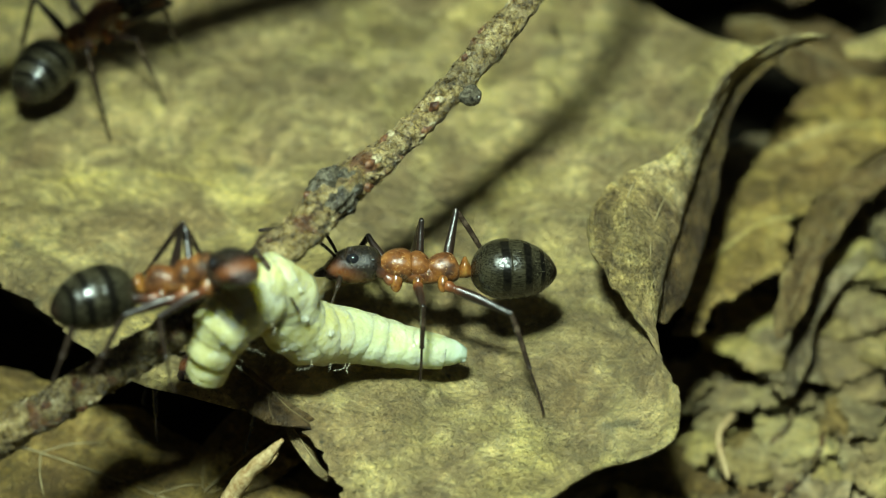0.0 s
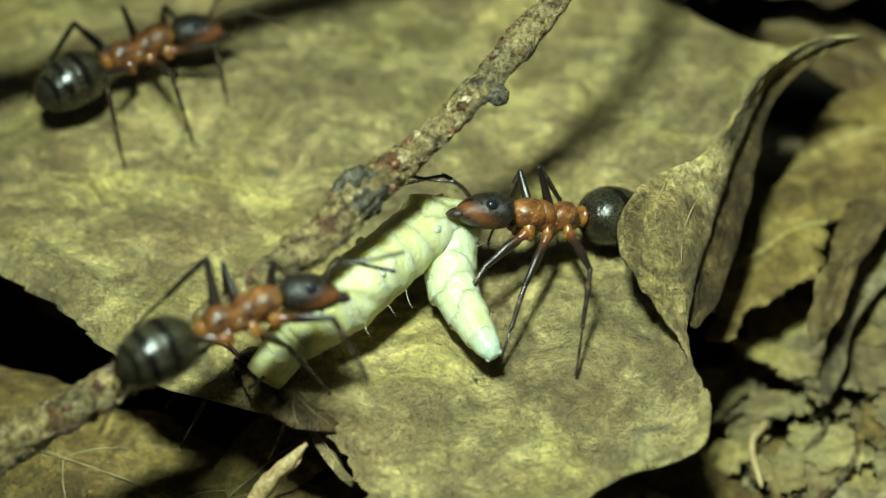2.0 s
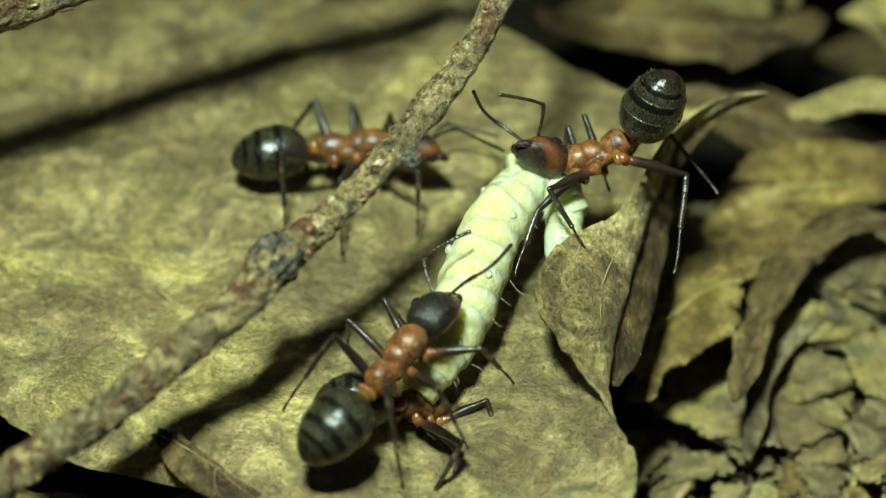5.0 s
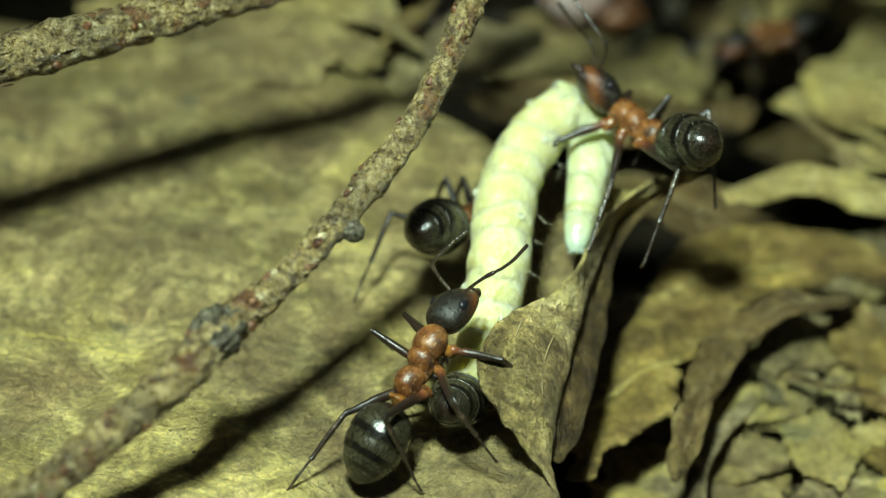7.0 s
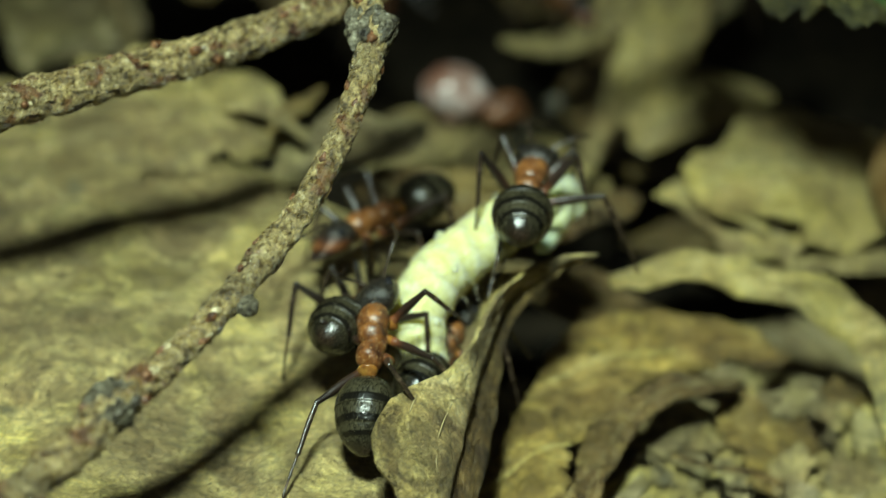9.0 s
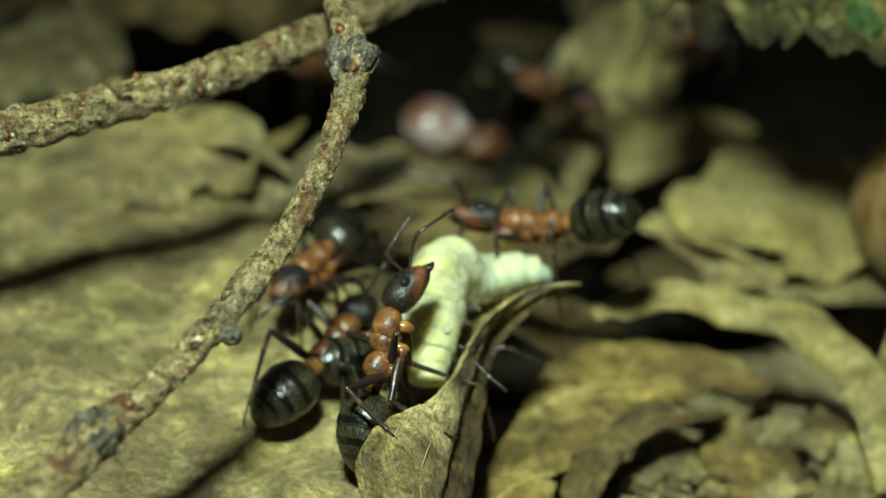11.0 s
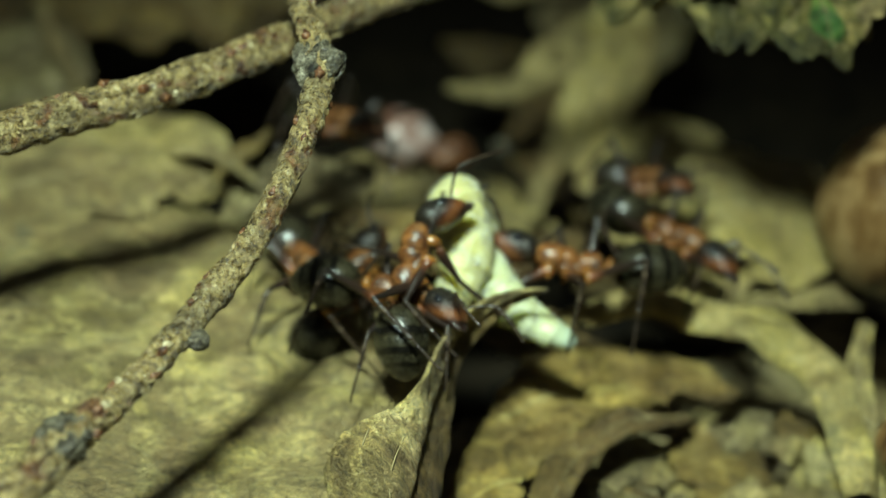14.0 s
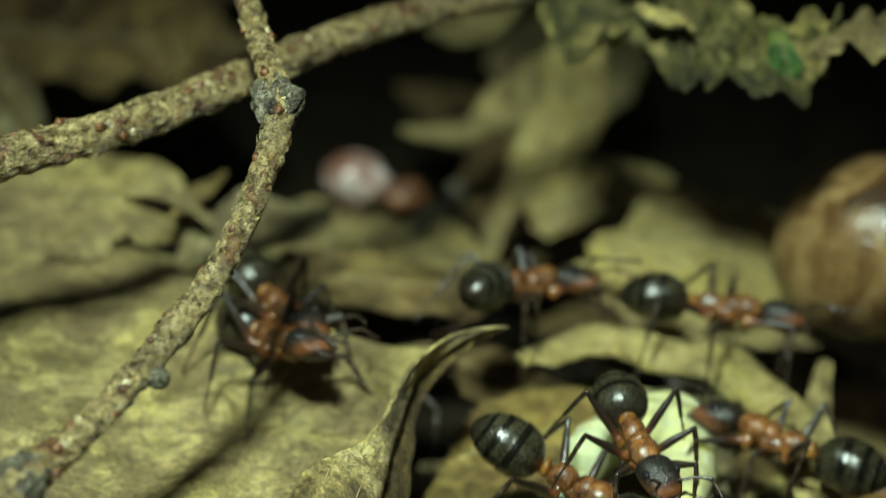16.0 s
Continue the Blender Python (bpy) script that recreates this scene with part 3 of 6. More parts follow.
dead_leaf("thin dry stalk strip across the litter", [(11.41, 12.44, -3.00, 0.06, 0.06, 0, 0, 0), (13.38, 11.92, -2.80, 0.09, 0.09, 0, 30, -30), (15.10, 11.55, -3.00, 0.05, 0.05, 0, 0, 0)], LEAF_BROWN, 75, n=20, m=8, veins=0)
dead_leaf("broad dull leaf beneath the crumbled litter", [(3.60, 3.80, -8.68, 1.035, 1.035, 0, 0, 0), (5.43, 5.82, -8.25, 2.277, 2.277, 0, 3, 3), (7.87, 8.16, -8.01, 2.897, 2.897, 0, 3, 3), (10.42, 10.25, -7.98, 2.895, 2.895, 0, 3, 3), (13.48, 12.84, -8.35, 1.034, 1.034, 0, 0, 0)], LEAF_GREY, 49, n=50, m=40, veins=4, wave=0.5, crumple=0.3)
dead_leaf("curved pale strip standing in the litter", [(10.68, 12.10, -3.83, 0.204, 0.204, 0, 0, 0), (9.49, 10.32, -3.65, 0.41, 0.308, 20, 50, -40), (8.79, 8.70, -3.78, 0.41, 0.308, 20, 50, -40), (8.71, 7.10, -4.30, 0.359, 0.307, 15, 40, -40), (8.60, 6.29, -5.11, 0.102, 0.102, 0, 0, 0)], LEAF_GREY, 34, n=34, m=18, veins=0)
dead_leaf("pale rolled leaf edge", [(8.9, 18.7, -0.4, 0.2, 0.3, 0, 0, 0), (10.4, 19.5, -0.2, 0.5, 0.9, 0, -50, -95), (12.4, 19.9, 0.0, 0.6, 1.1, 0, -60, -95), (14.6, 19.5, 0.0, 0.6, 1.3, 0, -60, -90), (16.6, 19.0, -0.2, 0.7, 1.5, 0, -60, -85), (18.1, 17.7, -0.4, 0.6, 1.4, 0, -50, -80), (18.9, 14.9, -0.8, 0.5, 1.1, 0, -40, -60), (19.3, 11.5, -1.4, 0.4, 0.8, 0, -30, -40)], LEAF_STRAW, 15, n=70, m=40, veins=3, rib=0.04, ragged=0.10)
dead_leaf("rounded tan leaf with a worn hole", [(11.9, 28.0, -1.4, 0.6, 0.6, 0, 0, 0), (13.4, 27.6, -1.0, 2.4, 3.6, 0, 10, -8), (15.3, 27.7, -0.9, 3.6, 5, 0, 14, -8), (17.3, 27.4, -1.0, 3.4, 5, 0, 14, -8), (18.8, 26.7, -1.3, 2.4, 3.4, 0, 10, -8), (19.9, 26.5, -1.8, 0.4, 0.4, 0, 0, 0)], LEAF_STRAW, 16, veins=5, wave=0.5, holes=tear([(0.40, 0.93, 0.20, 0.10)]))
dead_leaf("small folded leaf scrap", [(13.0, 23.0, -1.4, 0.4, 0.3, 0, 0, 0), (13.9, 22.5, -1.2, 0.7, 0.6, 0, 20, -40), (15.1, 22.4, -1.4, 0.4, 0.3, 0, 0, 0)], LEAF_TAN, 17, n=20, m=18, veins=2, rib=0.03)
dead_leaf("ridged folded tan leaf scrap", [(10.36, 33.23, -4.51, 0.644, 0.429, 0, 0, 0), (11.64, 34.27, -3.63, 1.717, 1.288, 10, 30, -30), (13.25, 35.30, -3.18, 1.931, 1.287, 10, 30, -40), (14.95, 36.72, -3.34, 1.5, 1.072, 10, 30, -40), (15.81, 37.32, -3.74, 0.321, 0.321, 0, 0, 0)], LEAF_STRAW, 18, veins=6, rib=0.16)
dead_leaf("pale upright leaf piece", [(9.49, 34.56, -4.25, 0.536, 0.536, 0, 0, 0), (10.13, 36.12, -3.36, 1.394, 1.394, 0, 0, 10), (10.77, 37.99, -2.05, 1.714, 1.929, 0, 5, 15), (11.20, 39.66, -0.95, 1.499, 2.035, 0, 5, 15), (11.52, 41.01, 0.14, 1.07, 1.285, 0, 5, 15), (11.62, 41.95, 1.01, 0.321, 0.321, 0, 0, 0)], LEAF_STRAW, 19, veins=3, rib=0.1, ragged=0.22)
dead_leaf("brown pointed leaf piece with a hole", [(4.34, 38.48, -3.19, 0.214, 0.107, 0, 0, 0), (6.17, 38.17, -2.99, 0.75, 0.643, 0, 10, 0), (7.77, 38.29, -2.46, 1.071, 1.071, 0, 10, 0), (9.16, 39.44, -1.38, 1.071, 1.071, 0, 10, 0), (9.70, 39.99, -0.10, 0.321, 0.321, 0, 0, 0)], LEAF_TAN, 20, veins=3, holes=tear([(0.7, 0.45, 0.07, 0.1)]))
dead_leaf("tan leaf lying behind the large leaf", [(-0.14, 24.95, -1.60, 0.8, 0.8, 0, 0, 0), (1.80, 23.85, -1.20, 1.5, 1.6, 0, 5, -5), (4.29, 23.67, -1.10, 1.6, 1.8, 0, 5, -5), (6.58, 23.80, -1.10, 1.5, 1.8, 0, 5, -5), (8.69, 24.74, -1.40, 1, 1.2, 0, 5, -5), (10.02, 25.92, -1.80, 0.3, 0.3, 0, 0, 0)], LEAF_BROWN, 45, n=40, m=36, veins=4, wave=0.4)
dead_leaf("dull olive leaf between the twigs", [(-3.81, 23.82, -1.20, 0.6, 0.6, 0, 0, 0), (-2.62, 24.21, -0.60, 1.5, 1.5, 0, 8, -8), (-1.08, 25.52, -0.30, 1.8, 1.7, 0, 8, -8), (0.51, 27.03, -0.60, 1.3, 1.4, 0, 8, -8), (1.71, 28.68, -1.00, 0.3, 0.3, 0, 0, 0)], LEAF_GREY, 46, n=36, m=30, veins=4, wave=0.4)
dead_leaf("narrow golden leaf sliver by the twig", [(-3.86, 23.94, 0.80, 0.1, 0.1, 0, 0, 0), (-2.98, 25.32, 1.00, 0.45, 0.4, 0, 15, -15), (-2.11, 27.07, 1.00, 0.1, 0.1, 0, 0, 0)], LEAF_AMBER, 47, n=20, m=12, veins=1, rib=0.03)
dead_leaf("narrow dry leaf strip", [(9.17, 36.43, -3.15, 0.322, 0.322, 0, 0, 0), (8.85, 34.18, -3.43, 0.483, 0.483, 0, 20, -20), (8.32, 31.62, -3.93, 0.43, 0.43, 0, 20, -20), (8.11, 30.07, -4.30, 0.161, 0.161, 0, 0, 0)], LEAF_TAN, 21, n=24, m=14, veins=2, rib=0.03)
dead_leaf("yellowish leaf beneath the berry", [(-1.99, 32.61, -5.27, 0.644, 0.644, 0, 0, 0), (0.69, 32.21, -4.76, 2.578, 2.149, 0, 10, -10), (4.02, 31.90, -4.77, 2.793, 2.364, 0, 10, -10), (6.71, 31.79, -4.98, 2.364, 2.149, 0, 10, -10), (9.29, 31.87, -5.60, 0.43, 0.43, 0, 0, 0)], LEAF_TAN, 22, veins=5)
dead_leaf("grey-tan leaf under the crossed twigs", [(-14.4, 22.3, -0.4, 3.6, 2.8, 0, 5, -6), (-11.3, 23.4, -0.1, 4.2, 3, 0, 5, -6), (-8.8, 24.3, 0.3, 4.4, 3, 0, 8, -8), (-6.4, 25.2, 0.5, 3.6, 2.6, 0, 10, -8), (-4.5, 25.3, 0.2, 2.2, 1.8, 0, 10, -12), (-3.4, 25.3, -0.4, 0.4, 0.4, 0, 0, 0)], LEAF_TAN, 23, n=60, m=50, veins=5, wave=0.5, ragged=0.18)
dead_leaf("small yellow leaf sliver", [(-5.6, 25.3, 1.0, 0.2, 0.2, 0, 0, 0), (-4.1, 24.9, 1.0, 0.5, 0.4, 0, 10, -10), (-2.3, 24.2, 0.8, 0.2, 0.2, 0, 0, 0)], LEAF_TAN, 24, n=20, m=14, veins=2, rib=0.03)
dead_leaf("tan leaf below the cross twig", [(-16.04, 35.66, -3.09, 2.146, 2.146, 0, 5, -6), (-13.78, 36.38, -2.75, 3.433, 3.218, 0, 8, -8), (-12.06, 37.50, -2.71, 3.216, 2.787, 0, 10, -8), (-10.55, 37.88, -3.33, 1.071, 1.071, 0, 0, 0)], LEAF_GREY, 25, veins=4, wave=0.5)
dead_leaf("thin pale leaf stalk strip", [(-13.01, 39.48, -1.18, 0.268, 0.268, 0, 0, 0), (-11.96, 36.83, -1.47, 0.376, 0.376, 0, 20, -20), (-10.48, 34.15, -2.18, 0.269, 0.269, 0, 0, 0)], LEAF_TAN, 26, n=20, m=12, veins=2, rib=0.03)
dead_leaf("broad ribbed leaf standing in the shade", [(-17.14, 43.01, -2.35, 4.276, 2.138, -25, 10, 10), (-12.13, 41.90, -1.85, 5.348, 2.567, -25, 10, 20), (-7.74, 41.90, -1.74, 5.348, 2.567, -25, 10, 20), (-3.99, 42.90, -1.92, 4.276, 1.71, -25, 10, 10), (-1.85, 44.51, -2.30, 0.641, 0.427, 0, 0, 0)], LEAF_BROWN, 27, veins=4, rib=0.12, wave=1.3, crumple=0.35)
dead_leaf("crumpled mottled olive leaf with green patches", [(9.65, 28.08, 10.10, 1, 1, 0, 0, 0), (11.36, 25.90, 9.56, 2.6, 2.2, 0, 30, -40), (12.99, 24.72, 9.65, 2.6, 1.9, -10, 40, -40), (14.67, 23.55, 9.76, 2.6, 1.8, 0, 50, -50), (16.20, 22.82, 9.62, 2.4, 1.9, 10, 40, -40), (17.50, 23.16, 10.22, 2, 1.4, 0, 30, -30), (18.69, 24.05, 10.73, 1.2, 0.6, 0, 0, 0)], LEAF_GREEN, 28, n=120, m=90, veins=5, rib=0.05, ragged=0.28, wave=0.9, crumple=0.7, holes=tear([(0.35, 0.62, 0.04, 0.07), (0.62, 0.35, 0.05, 0.08)]), under=LEAF_GREEN)
dead_leaf("fresh green leaf scrap", [(16.63, 22.91, 10.71, 0.2, 0.2, 0, 0, 0), (16.99, 22.06, 10.32, 0.5, 0.5, 10, 30, -20), (17.24, 21.65, 9.70, 0.5, 0.5, 0, 20, -20), (17.43, 21.56, 9.00, 0.15, 0.15, 0, 0, 0)], LEAF_FRESH, 29, n=30, m=20, veins=2, rib=0.03, crumple=0.3)
dead_leaf("crumpled yellowish leaf edge", [(18.06, 22.31, 9.85, 0.2, 0.2, 0, 0, 0), (18.66, 22.40, 10.94, 0.8, 0.7, 10, 20, -40), (19.60, 22.52, 11.18, 1.2, 0.9, 0, 30, -50), (21.05, 22.89, 10.90, 1.2, 0.8, 0, 20, -30), (22.68, 23.47, 10.96, 0.4, 0.4, 0, 0, 0)], LEAF_TAN, 30, n=60, m=40, ragged=0.4, crumple=0.5, veins=2, rib=0.04)
dead_leaf("yellow leaf chip caught on the crumpled leaf", [(12.03, 24.34, 10.86, 0.2, 0.2, 0, 0, 0), (12.69, 23.69, 10.81, 0.6, 0.5, 0, 20, -30), (13.39, 23.55, 10.62, 0.5, 0.4, 0, 20, -30), (13.75, 23.56, 10.10, 0.1, 0.1, 0, 0, 0)], LEAF_STRAW, 48, n=26, m=20, ragged=0.4, crumple=0.35, veins=0)
dead_leaf("yellow-green leaf tip above the dark hollow", [(5.20, 42.33, -0.25, 0.321, 0.321, 0, 0, 0), (6.70, 41.83, 0.16, 1.284, 0.963, -10, 10, -10), (8.09, 43.27, 0.62, 1.711, 0.856, -10, 10, -10), (10.00, 45.31, 1.10, 1.709, 0.641, 0, 0, 0)], LEAF_TAN, 32, n=30, veins=3)
dead_leaf("dark brown leaf in the gap below the margin", [(-9.6, -2.6, -4.6, 0.5, 0.5, 0, 0, 0), (-8.4, -0.8, -4.2, 1.4, 1.2, 0, 10, -10), (-7.1, 0.7, -4.0, 1.6, 1.2, 0, 10, -10), (-5.9, 2.1, -4.2, 0.5, 0.5, 0, 0, 0)], LEAF_AMBER, 41, n=30, veins=3)
dead_leaf("thin dry strip hanging from the leaf margin", [(-6.4, -1.6, -0.6, 0.1, 0.1, 0, 0, 0), (-6.0, -2.0, -0.9, 0.28, 0.25, 0, 20, -20), (-5.4, -2.5, -1.3, 0.25, 0.25, 0, 20, -20), (-4.8, -2.7, -1.8, 0.08, 0.08, 0, 0, 0)], LEAF_TAN, 43, n=24, m=12, veins=2, rib=0.03)
dead_leaf("broad brown leaf under the broken litter", [(4.30, 13.20, -6.66, 2.604, 3.125, 0, 3, 3), (7.21, 15.14, -6.41, 4.372, 4.684, 0, 3, 3), (10.75, 17.28, -6.27, 4.785, 5.201, 0, 4, 4), (14.59, 19.51, -6.33, 4.781, 5.197, 0, 4, 4), (18.84, 22.35, -6.48, 3.115, 3.115, 0, 3, 3), (21.84, 24.27, -7.37, 0.415, 0.415, 0, 0, 0)], LEAF_GREY, 44, n=60, m=50, veins=5, wave=0.4)
dead_leaf("upright dry leaf stalk", [(19.9, 19.9, -0.5, 0.3, 0.3, 0, 0, 0), (19.4, 17.2, -1.0, 0.5, 0.5, 0, 20, -20), (19.6, 14.4, -1.8, 0.5, 0.5, 0, 20, -20), (20.1, 11.9, -2.6, 0.3, 0.3, 0, 0, 0)], LEAF_TAN, 38, n=30, m=14, veins=1)
dead_leaf("tan leaf at the edge of the hollow", [(11.2, 27.4, -2.2, 0.8, 0.8, 0, 0, 0), (14.3, 25.0, -2.0, 1.6, 1.2, 0, 10, -20), (17.5, 24.4, -2.2, 1.6, 1.2, 0, 10, -20), (20.5, 24.3, -2.6, 0.5, 0.5, 0, 0, 0)], LEAF_TAN, 39, n=36, veins=3)
dead_leaf("flat brown leaf behind the curled tip", [(4.7, 22.9, -3.6, 0.6, 0.6, 0, 0, 0), (6.2, 22.7, -3.2, 1.4, 1.4, 0, 10, -10), (7.9, 21.6, -3.4, 1.6, 1.5, 0, 10, -10), (9.8, 20.9, -3.6, 1.4, 1.2, 0, 10, -10), (12.0, 19.0, -2.4, 0.4, 0.4, 0, 0, 0)], LEAF_BROWN, 40, n=36, veins=4)

# a splinter of dry stem
splinter = thing("splinter", "pale dry stem splinter stuck in the litter", "stem")
part("stem", tube([(-7.86, -4.25, -2.20), (-7.33, -3.74, -1.20), (-6.68, -3.39, -0.40), (-6.21, -3.09, 0.20)], [0.30, 0.26, 0.20, 0.05], 8, 0.25, 2.0, 4, steps=24), SCAR, splinter)
part("fibre", tube([(-7.18, -3.62, -1.10), (-6.51, -3.38, -0.50), (-6.33, -3.26, -0.20)], [0.10, 0.09, 0.02], 6, 0.2, 2.0, 5, steps=12), SCAR, splinter)

# round seed, berry and small seed
seed_ball = thing("acorn", "smooth glossy brown acorn in the litter", "acorn")
part("shell", lump((21.75, 24.9, 1.25), (3.3, 3.4, 3.8), (25, 35, 0), 0.05, 0.6, 2, 40, 28), SEED, seed_ball)
part("tip", lump((19.86, 26.79, 2.20), (0.28, 0.28, 0.2), (0, 0, 0), 0.2, 1, 2, 10, 8), SEED, seed_ball)
berry = thing("berry", "shrivelled pinkish-white and red berry", "berry")
part("skin", lump((2.72, 34.17, -3.22), (1.5, 1.3, 1.1), (0, 20, 0), 0.22, 1.1, 4, 24, 16), BERRY, berry)
part("calyx", lump((4.73, 33.98, -3.65), (0.95, 0.75, 0.65), (0, 0, 30), 0.35, 1.4, 5, 16, 12), CALYX, berry, "dull red withered calyx")
small_seed = thing("seed", "small orange-brown seed on the litter", "seed")
part("shell", lump((20.73, 12.86, -0.50), (1.2, 1.4, 1.0), (0, 0, 20), 0.05, 1, 6, 20, 14), SEED, small_seed)
for x, y, z, s in ((5.71, 33.92, -4.28, 0.50), (6.81, 35.43, -4.02, 0.60), (5.41, 32.96, -4.52, 0.40)):
    crumb = thing("crumb", "dull brown crumb of dry litter", "debris", "litter crumbs")
    part("lump", lump((x, y, z), (s, s * 0.8, s * 0.6), (20, 10, x * 40), 0.4, 1.6, int(x * 10), 12, 8), BARK_GREY, crumb)


# ---------------------------------------------------------------- lower layers of litter
def scatter():
    rng = random.Random(5)
    mats = (LEAF_BROWN, LEAF_GREY, LEAF_BROWN, LEAF_TAN)
    n = 0
    while n < 46:
        x, y = rng.uniform(-34, 38), rng.uniform(-18, 62)
        hollow = (-4 < x < 8 and y > 33) or (x > 13 and y > 35)
        if hollow:
            continue
        a = rng.uniform(0, 2 * math.pi)
        length, w = rng.uniform(7, 14), rng.uniform(2.2, 4)
        z = rng.uniform(-11.0, -9.2) if x > 2 and y < 14 else rng.uniform(-9.6, -7.4)
        rows = []
        for s, k2 in ((-0.5, 0.06), (-0.25, 0.8), (0.05, 1.0), (0.3, 0.75), (0.5, 0.05)):
            rows.append((x + math.cos(a) * length * s, y + math.sin(a) * length * s, z + rng.uniform(-0.5, 0.5), w * k2, w * k2, rng.uniform(-12, 12), rng.uniform(-25, 30), rng.uniform(-25, 30)))
        dead_leaf("dull dead leaf deep in the litter", rows, mats[n % 4], 100 + n, n=24, m=20, veins=3, ragged=0.15)
        n += 1


scatter()


def scraps():
    # broken leaf bits and stalks piled right of the large leaf
    rng = random.Random(9)
    mats = (LEAF_TAN, LEAF_AMBER, LEAF_GREY, LEAF_BROWN, LEAF_GREY)
    for n in range(64):
        x, y = rng.uniform(6.5, 24), rng.uniform(-5, 17)
        if x < 9.5 and y > 5:
            continue
        a, length, w = rng.uniform(0, 2 * math.pi), rng.uniform(1.6, 4.6), rng.uniform(0.4, 1.3)
        z, lift = rng.uniform(-7.8, -6.0), rng.uniform(-0.9, 0.9)
        rows = []
        for s, k2 in ((-0.5, 0.25), (-0.2, 0.9), (0.15, 1.0), (0.5, 0.2)):
            rows.append((x + math.cos(a) * length * s, y + math.sin(a) * length * s, z + lift * s + rng.uniform(-0.15, 0.15), w * k2, w * k2, rng.uniform(-35, 35), rng.uniform(-70, 50), rng.uniform(-70, 50)))
        dead_leaf("broken bit of dry leaf in the litter", rows, mats[n % 5], 200 + n, n=18, m=12, veins=0, ragged=0.35, crumple=0.2, name="leaf_scrap")
    for n in range(120):
        x, y = rng.uniform(4.5, 24), rng.uniform(-6, 12)
        if x < 6 and y > -2:
            continue
        a, length, w = rng.uniform(0, 2 * math.pi), rng.uniform(0.9, 2.8), rng.uniform(0.25, 0.9)
        z, lift = rng.uniform(-8.0, -6.6), rng.uniform(-0.8, 0.8)
        rows = []
        for s, k2 in ((-0.5, 0.4), (-0.2, 0.9), (0.15, 1.0), (0.5, 0.3)):
            rows.append((x + math.cos(a) * length * s, y + math.sin(a) * length * s, z + lift * s + rng.uniform(-0.1, 0.1), w * k2, w * k2, rng.uniform(-30, 30), rng.uniform(-60, 50), rng.uniform(-60, 50)))
        dead_leaf("crumbled bit of pale dry leaf", rows, (LEAF_GREY, LEAF_BROWN, LEAF_TAN, LEAF_STRAW)[n % 4], 300 + n, n=10, m=8, veins=0, ragged=0.5, crumple=0.3, thick=0.2, name="leaf_crumb")
    for n in range(12):
        x, y, a = rng.uniform(6.5, 22), rng.uniform(-4, 16), rng.uniform(0, 2 * math.pi)
        length = rng.uniform(2.5, 6)
        stalk = thing("stalk", "thin dry stalk lying in the litter", "stem", "dry stalks")
        part("stem", tube([(x, y, -6.6), (x + math.cos(a) * length * 0.5, y + math.sin(a) * length * 0.5, -6.2), (x + math.cos(a + 0.3) * length, y + math.sin(a + 0.3) * length, -6.5)], [0.14, 0.12, 0.08], 7, 0.2, 2.0, n, steps=18), SCAR if n % 2 else BARK, stalk)


scraps()


def pile(x, y):
    """The height of the heap of broken pale leaf at the edge of the large leaf."""
    return -6.7 + 2.7 * max(0.0, min(1.0, (0.45 * x + y - 9.0) / 8.0)) + 0.25 * grain(x, y, 0, 61, 0.3)


def chips():
    # flat angular pieces of pale leaf lying over one another
    rng = random.Random(33)
    n = 0
    for v in range(13):
        for u in range(12):
            x = 4.6 + 1.35 * u + rng.uniform(-0.5, 0.5)
            y = 0.6 + 1.35 * v + 0.35 * u + rng.uniform(-0.5, 0.5)
            if (x < 10.2 and y > 10.6 + 0.2 * (x - 9)) or y > 17.5 or x > 20 or (x < 6 and y > 7.5):
                continue
            size, a0 = rng.uniform(0.75, 1.6), rng.uniform(0, 6.28)
            long = rng.uniform(1.0, 1.7)
            corners = []
            for c2 in range(rng.choice((4, 5, 5, 6))):
                corners.append(a0 + c2 * 6.28 / 5 + rng.uniform(-0.35, 0.35))
            turn = rng.uniform(0, 3.14)
            ring = []
            for w in sorted(corners):
                p, q = size * long * math.cos(w) * rng.uniform(0.75, 1.1), size * 0.8 * math.sin(w) * rng.uniform(0.75, 1.1)
                ring.append((x + p * math.cos(turn) - q * math.sin(turn), y + p * math.sin(turn) + q * math.cos(turn)))
            tx, ty, base = rng.uniform(-0.22, 0.22), rng.uniform(-0.12, 0.30), pile(x, y) + rng.uniform(-0.35, 0.35)
            curl, way = rng.uniform(-0.10, 0.16), rng.uniform(0, 6.28)

            def lie(px, py):
                dx, dy = px - x, py - y
                run = dx * math.cos(way) + dy * math.sin(way)
                return base + tx * dx + ty * dy + curl * run * run + 0.16 * grain(px, py, n, 62, 0.8) + 0.06 * grain(px, py, n, 63, 2.2)

            material = rng.choice((LEAF_STRAW, LEAF_GREY, LEAF_TAN, LEAF_STRAW, LEAF_TAN, LEAF_GREY, LEAF_AMBER))
            torn_leaf("pale flat chip of broken dry leaf", ring, lie, material, 700 + n, cell=0.13, under=material)
            n += 1


chips()


